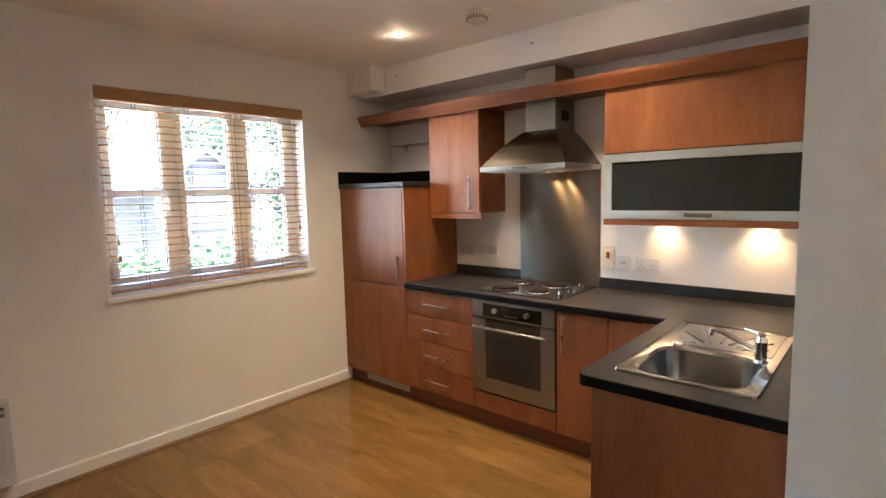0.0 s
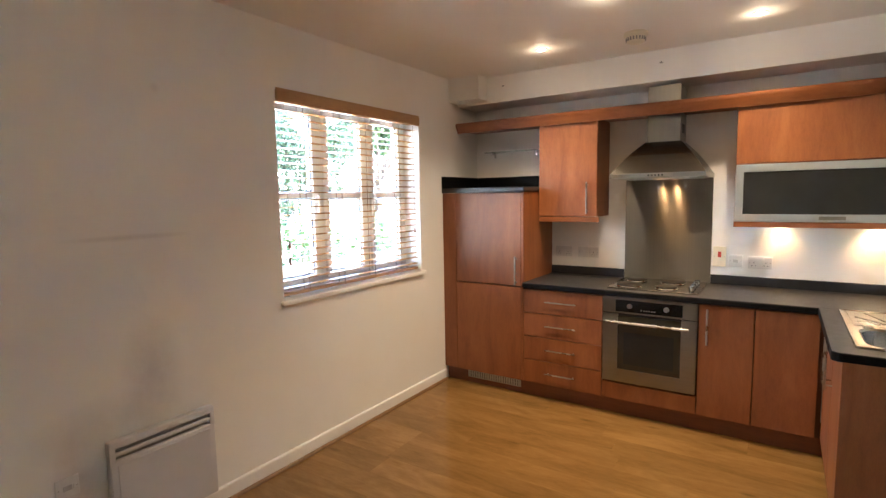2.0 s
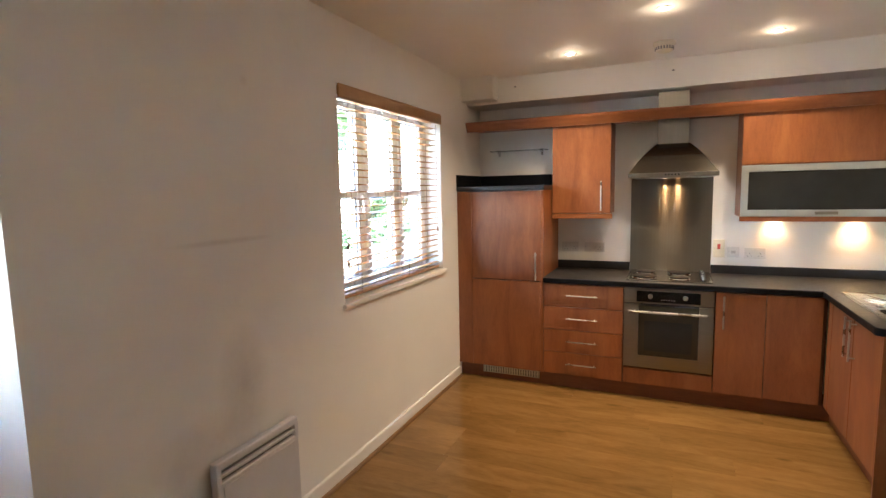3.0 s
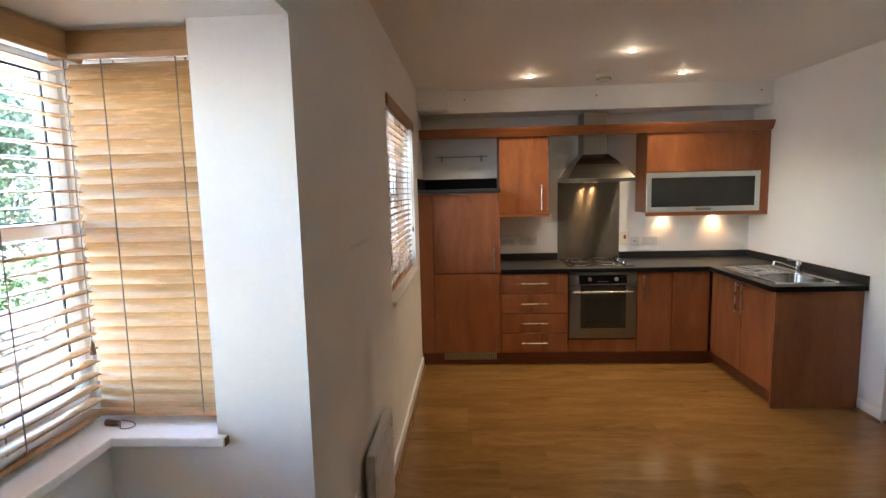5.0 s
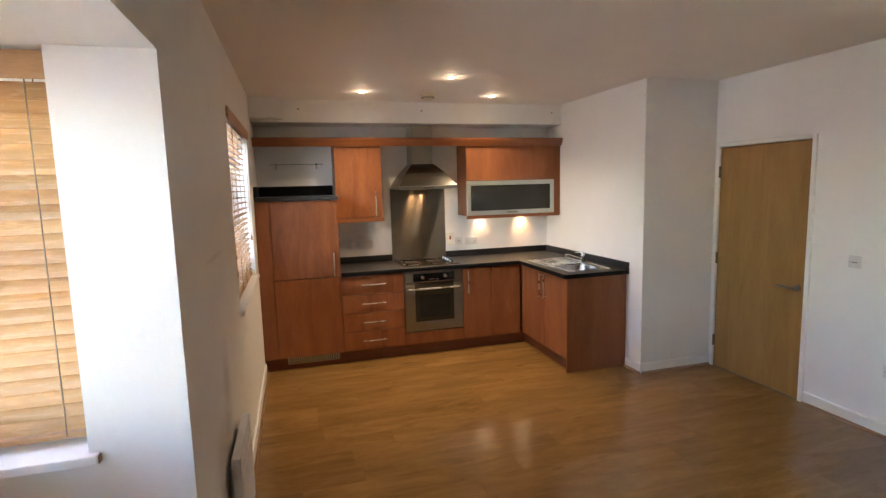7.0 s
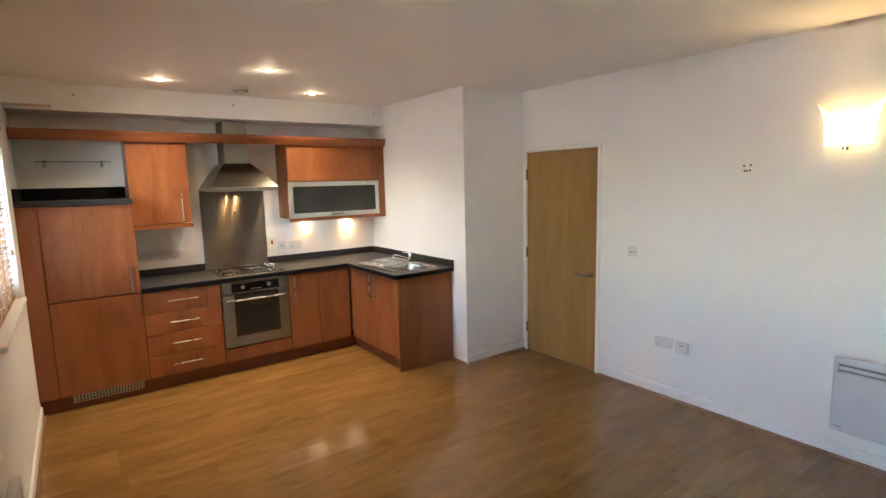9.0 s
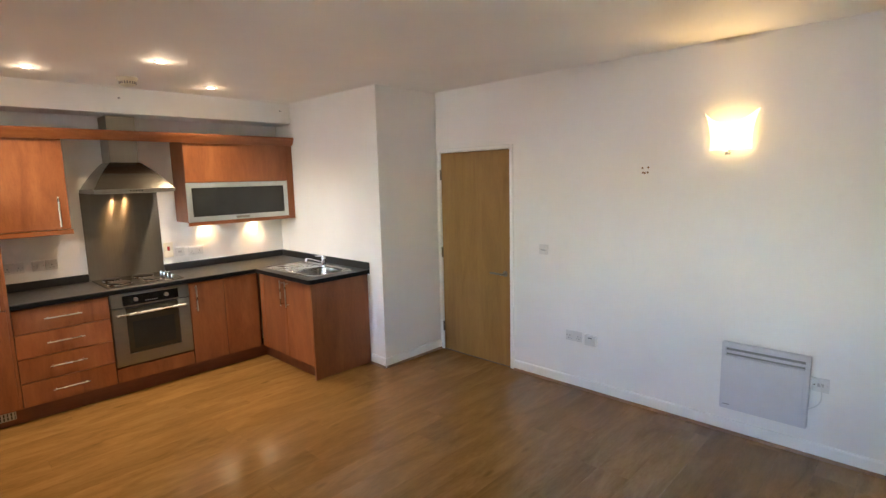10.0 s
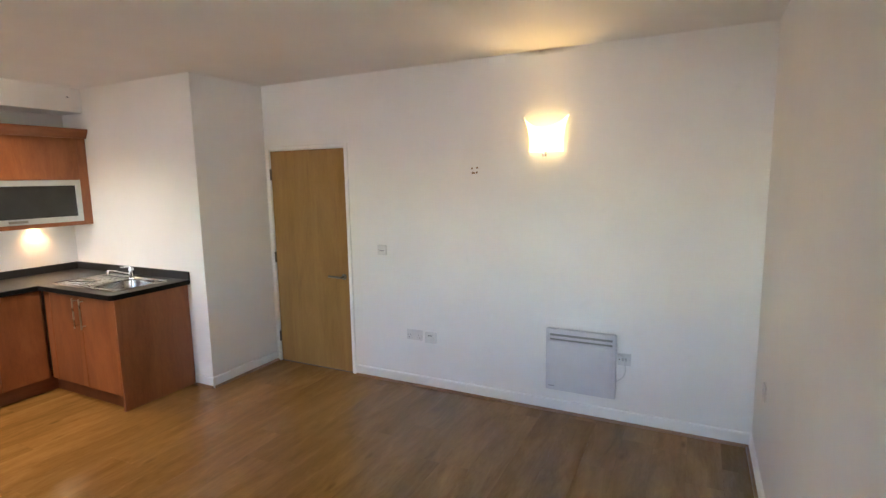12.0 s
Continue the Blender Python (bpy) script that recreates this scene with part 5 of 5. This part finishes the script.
gw = thing("garden_wall", (-4.0, 0, -0.45), "low rubble stone garden wall in front of the hedge", "garden wall")
part("core", box(-4.05, -3.85, -6.0, 11.0, -0.5, 0.55), M_STONE, gw)
me = bpy.data.meshes.new("stone")
bm = box(-0.03, 0.03, -0.16, 0.16, -0.06, 0.06, 0.018)
bm.to_mesh(me), bm.free()
me.materials.append(plain("wall_stone_face", (0.12, 0.108, 0.092), 0.85, 0, 0.25, 6, 0.3, 0.3))
rng = random.Random(5)
for r in range(7):
    y = -2.5 + rng.uniform(0, 0.2)
    while y < 10.5:
        s = rng.uniform(0.7, 1.25)
        piece("stone", me, gw, Matrix.Translation((0.155, y, 0.08 + r * 0.135)) @ Matrix.Rotation(rng.uniform(-0.08, 0.08), 4, "X") @ Matrix.Diagonal((1, s, rng.uniform(0.85, 1.05), 1)))
        y += 0.33 * s + 0.03

# timber shed with its gable to the house
shed = thing("timber_shed", (-11.5, 2.86, -0.45), "dark tarred timber shed with a pale pitched roof", "shed")
part("wall", box(-13.5, -10.1, 1.55, 4.17, -0.5, 1.85), M_BOARD, shed)
bm = extruded(bmesh.new(), [(1.55, 1.85), (4.17, 1.85), (2.86, 2.78)], "x", -13.5, -10.1)
part("gable", bm, M_BOARD, shed)
for i in range(11):
    z = 0.75 + i * 0.18
    half = 1.31 if z < 1.85 else 1.31 * (2.78 - z) / 0.93
    if half > 0.12:
        bm = box(-10.1, -10.07, 2.86 - half, 2.86 + half, z, z + 0.165, 0.004)
        part("board", bm, M_BOARD, shed)
for s in (-1, 1):
    bm = extruded(bmesh.new(), [(2.86, 2.80), (2.86 + s * 1.55, 1.70), (2.86 + s * 1.55, 1.77), (2.86, 2.88)], "x", -13.7, -9.95)
    part("roof_slope", bm, M_SLATE, shed)
    bm = extruded(bmesh.new(), [(2.86, 2.74), (2.86 + s * 1.55, 1.62), (2.86 + s * 1.55, 1.72), (2.86, 2.83)], "x", -9.98, -9.93)
    part("bargeboard", bm, M_BOARD, shed)

# ---- laminate planks ----
floor = thing("floor", (0, 0, 0), "honey oak laminate floor in staggered planks", "floor", kind="structure")
rng = random.Random(2)
PW, PL = 0.192, 1.285
shapes = {}
y = 0.0
while y > BACK:
    lo = max(BACK, y - PW)
    west = BAY_X if (lo > BAY_S - 0.01 and y < BAY_N + 0.12) else X0
    x = west - rng.uniform(0.15, 1.0) * PL
    while x < W:
        a, b = max(x, west), min(x + PL, W)
        if b - a > 0.02:
            key = (round(b - a, 4), round(y - lo, 4))
            if key not in shapes:
                me = bpy.data.meshes.new("plank")
                bm = box(0.0001, key[0] - 0.0001, -key[1] + 0.0001, -0.0001, -0.012, 0.0, 0.0005)
                bm.to_mesh(me), bm.free()
                me.materials.append(M_FLOOR)
                shapes[key] = me
            piece("plank", shapes[key], floor, Matrix.Translation((a, y, 0)))
        x += PL
    y = lo
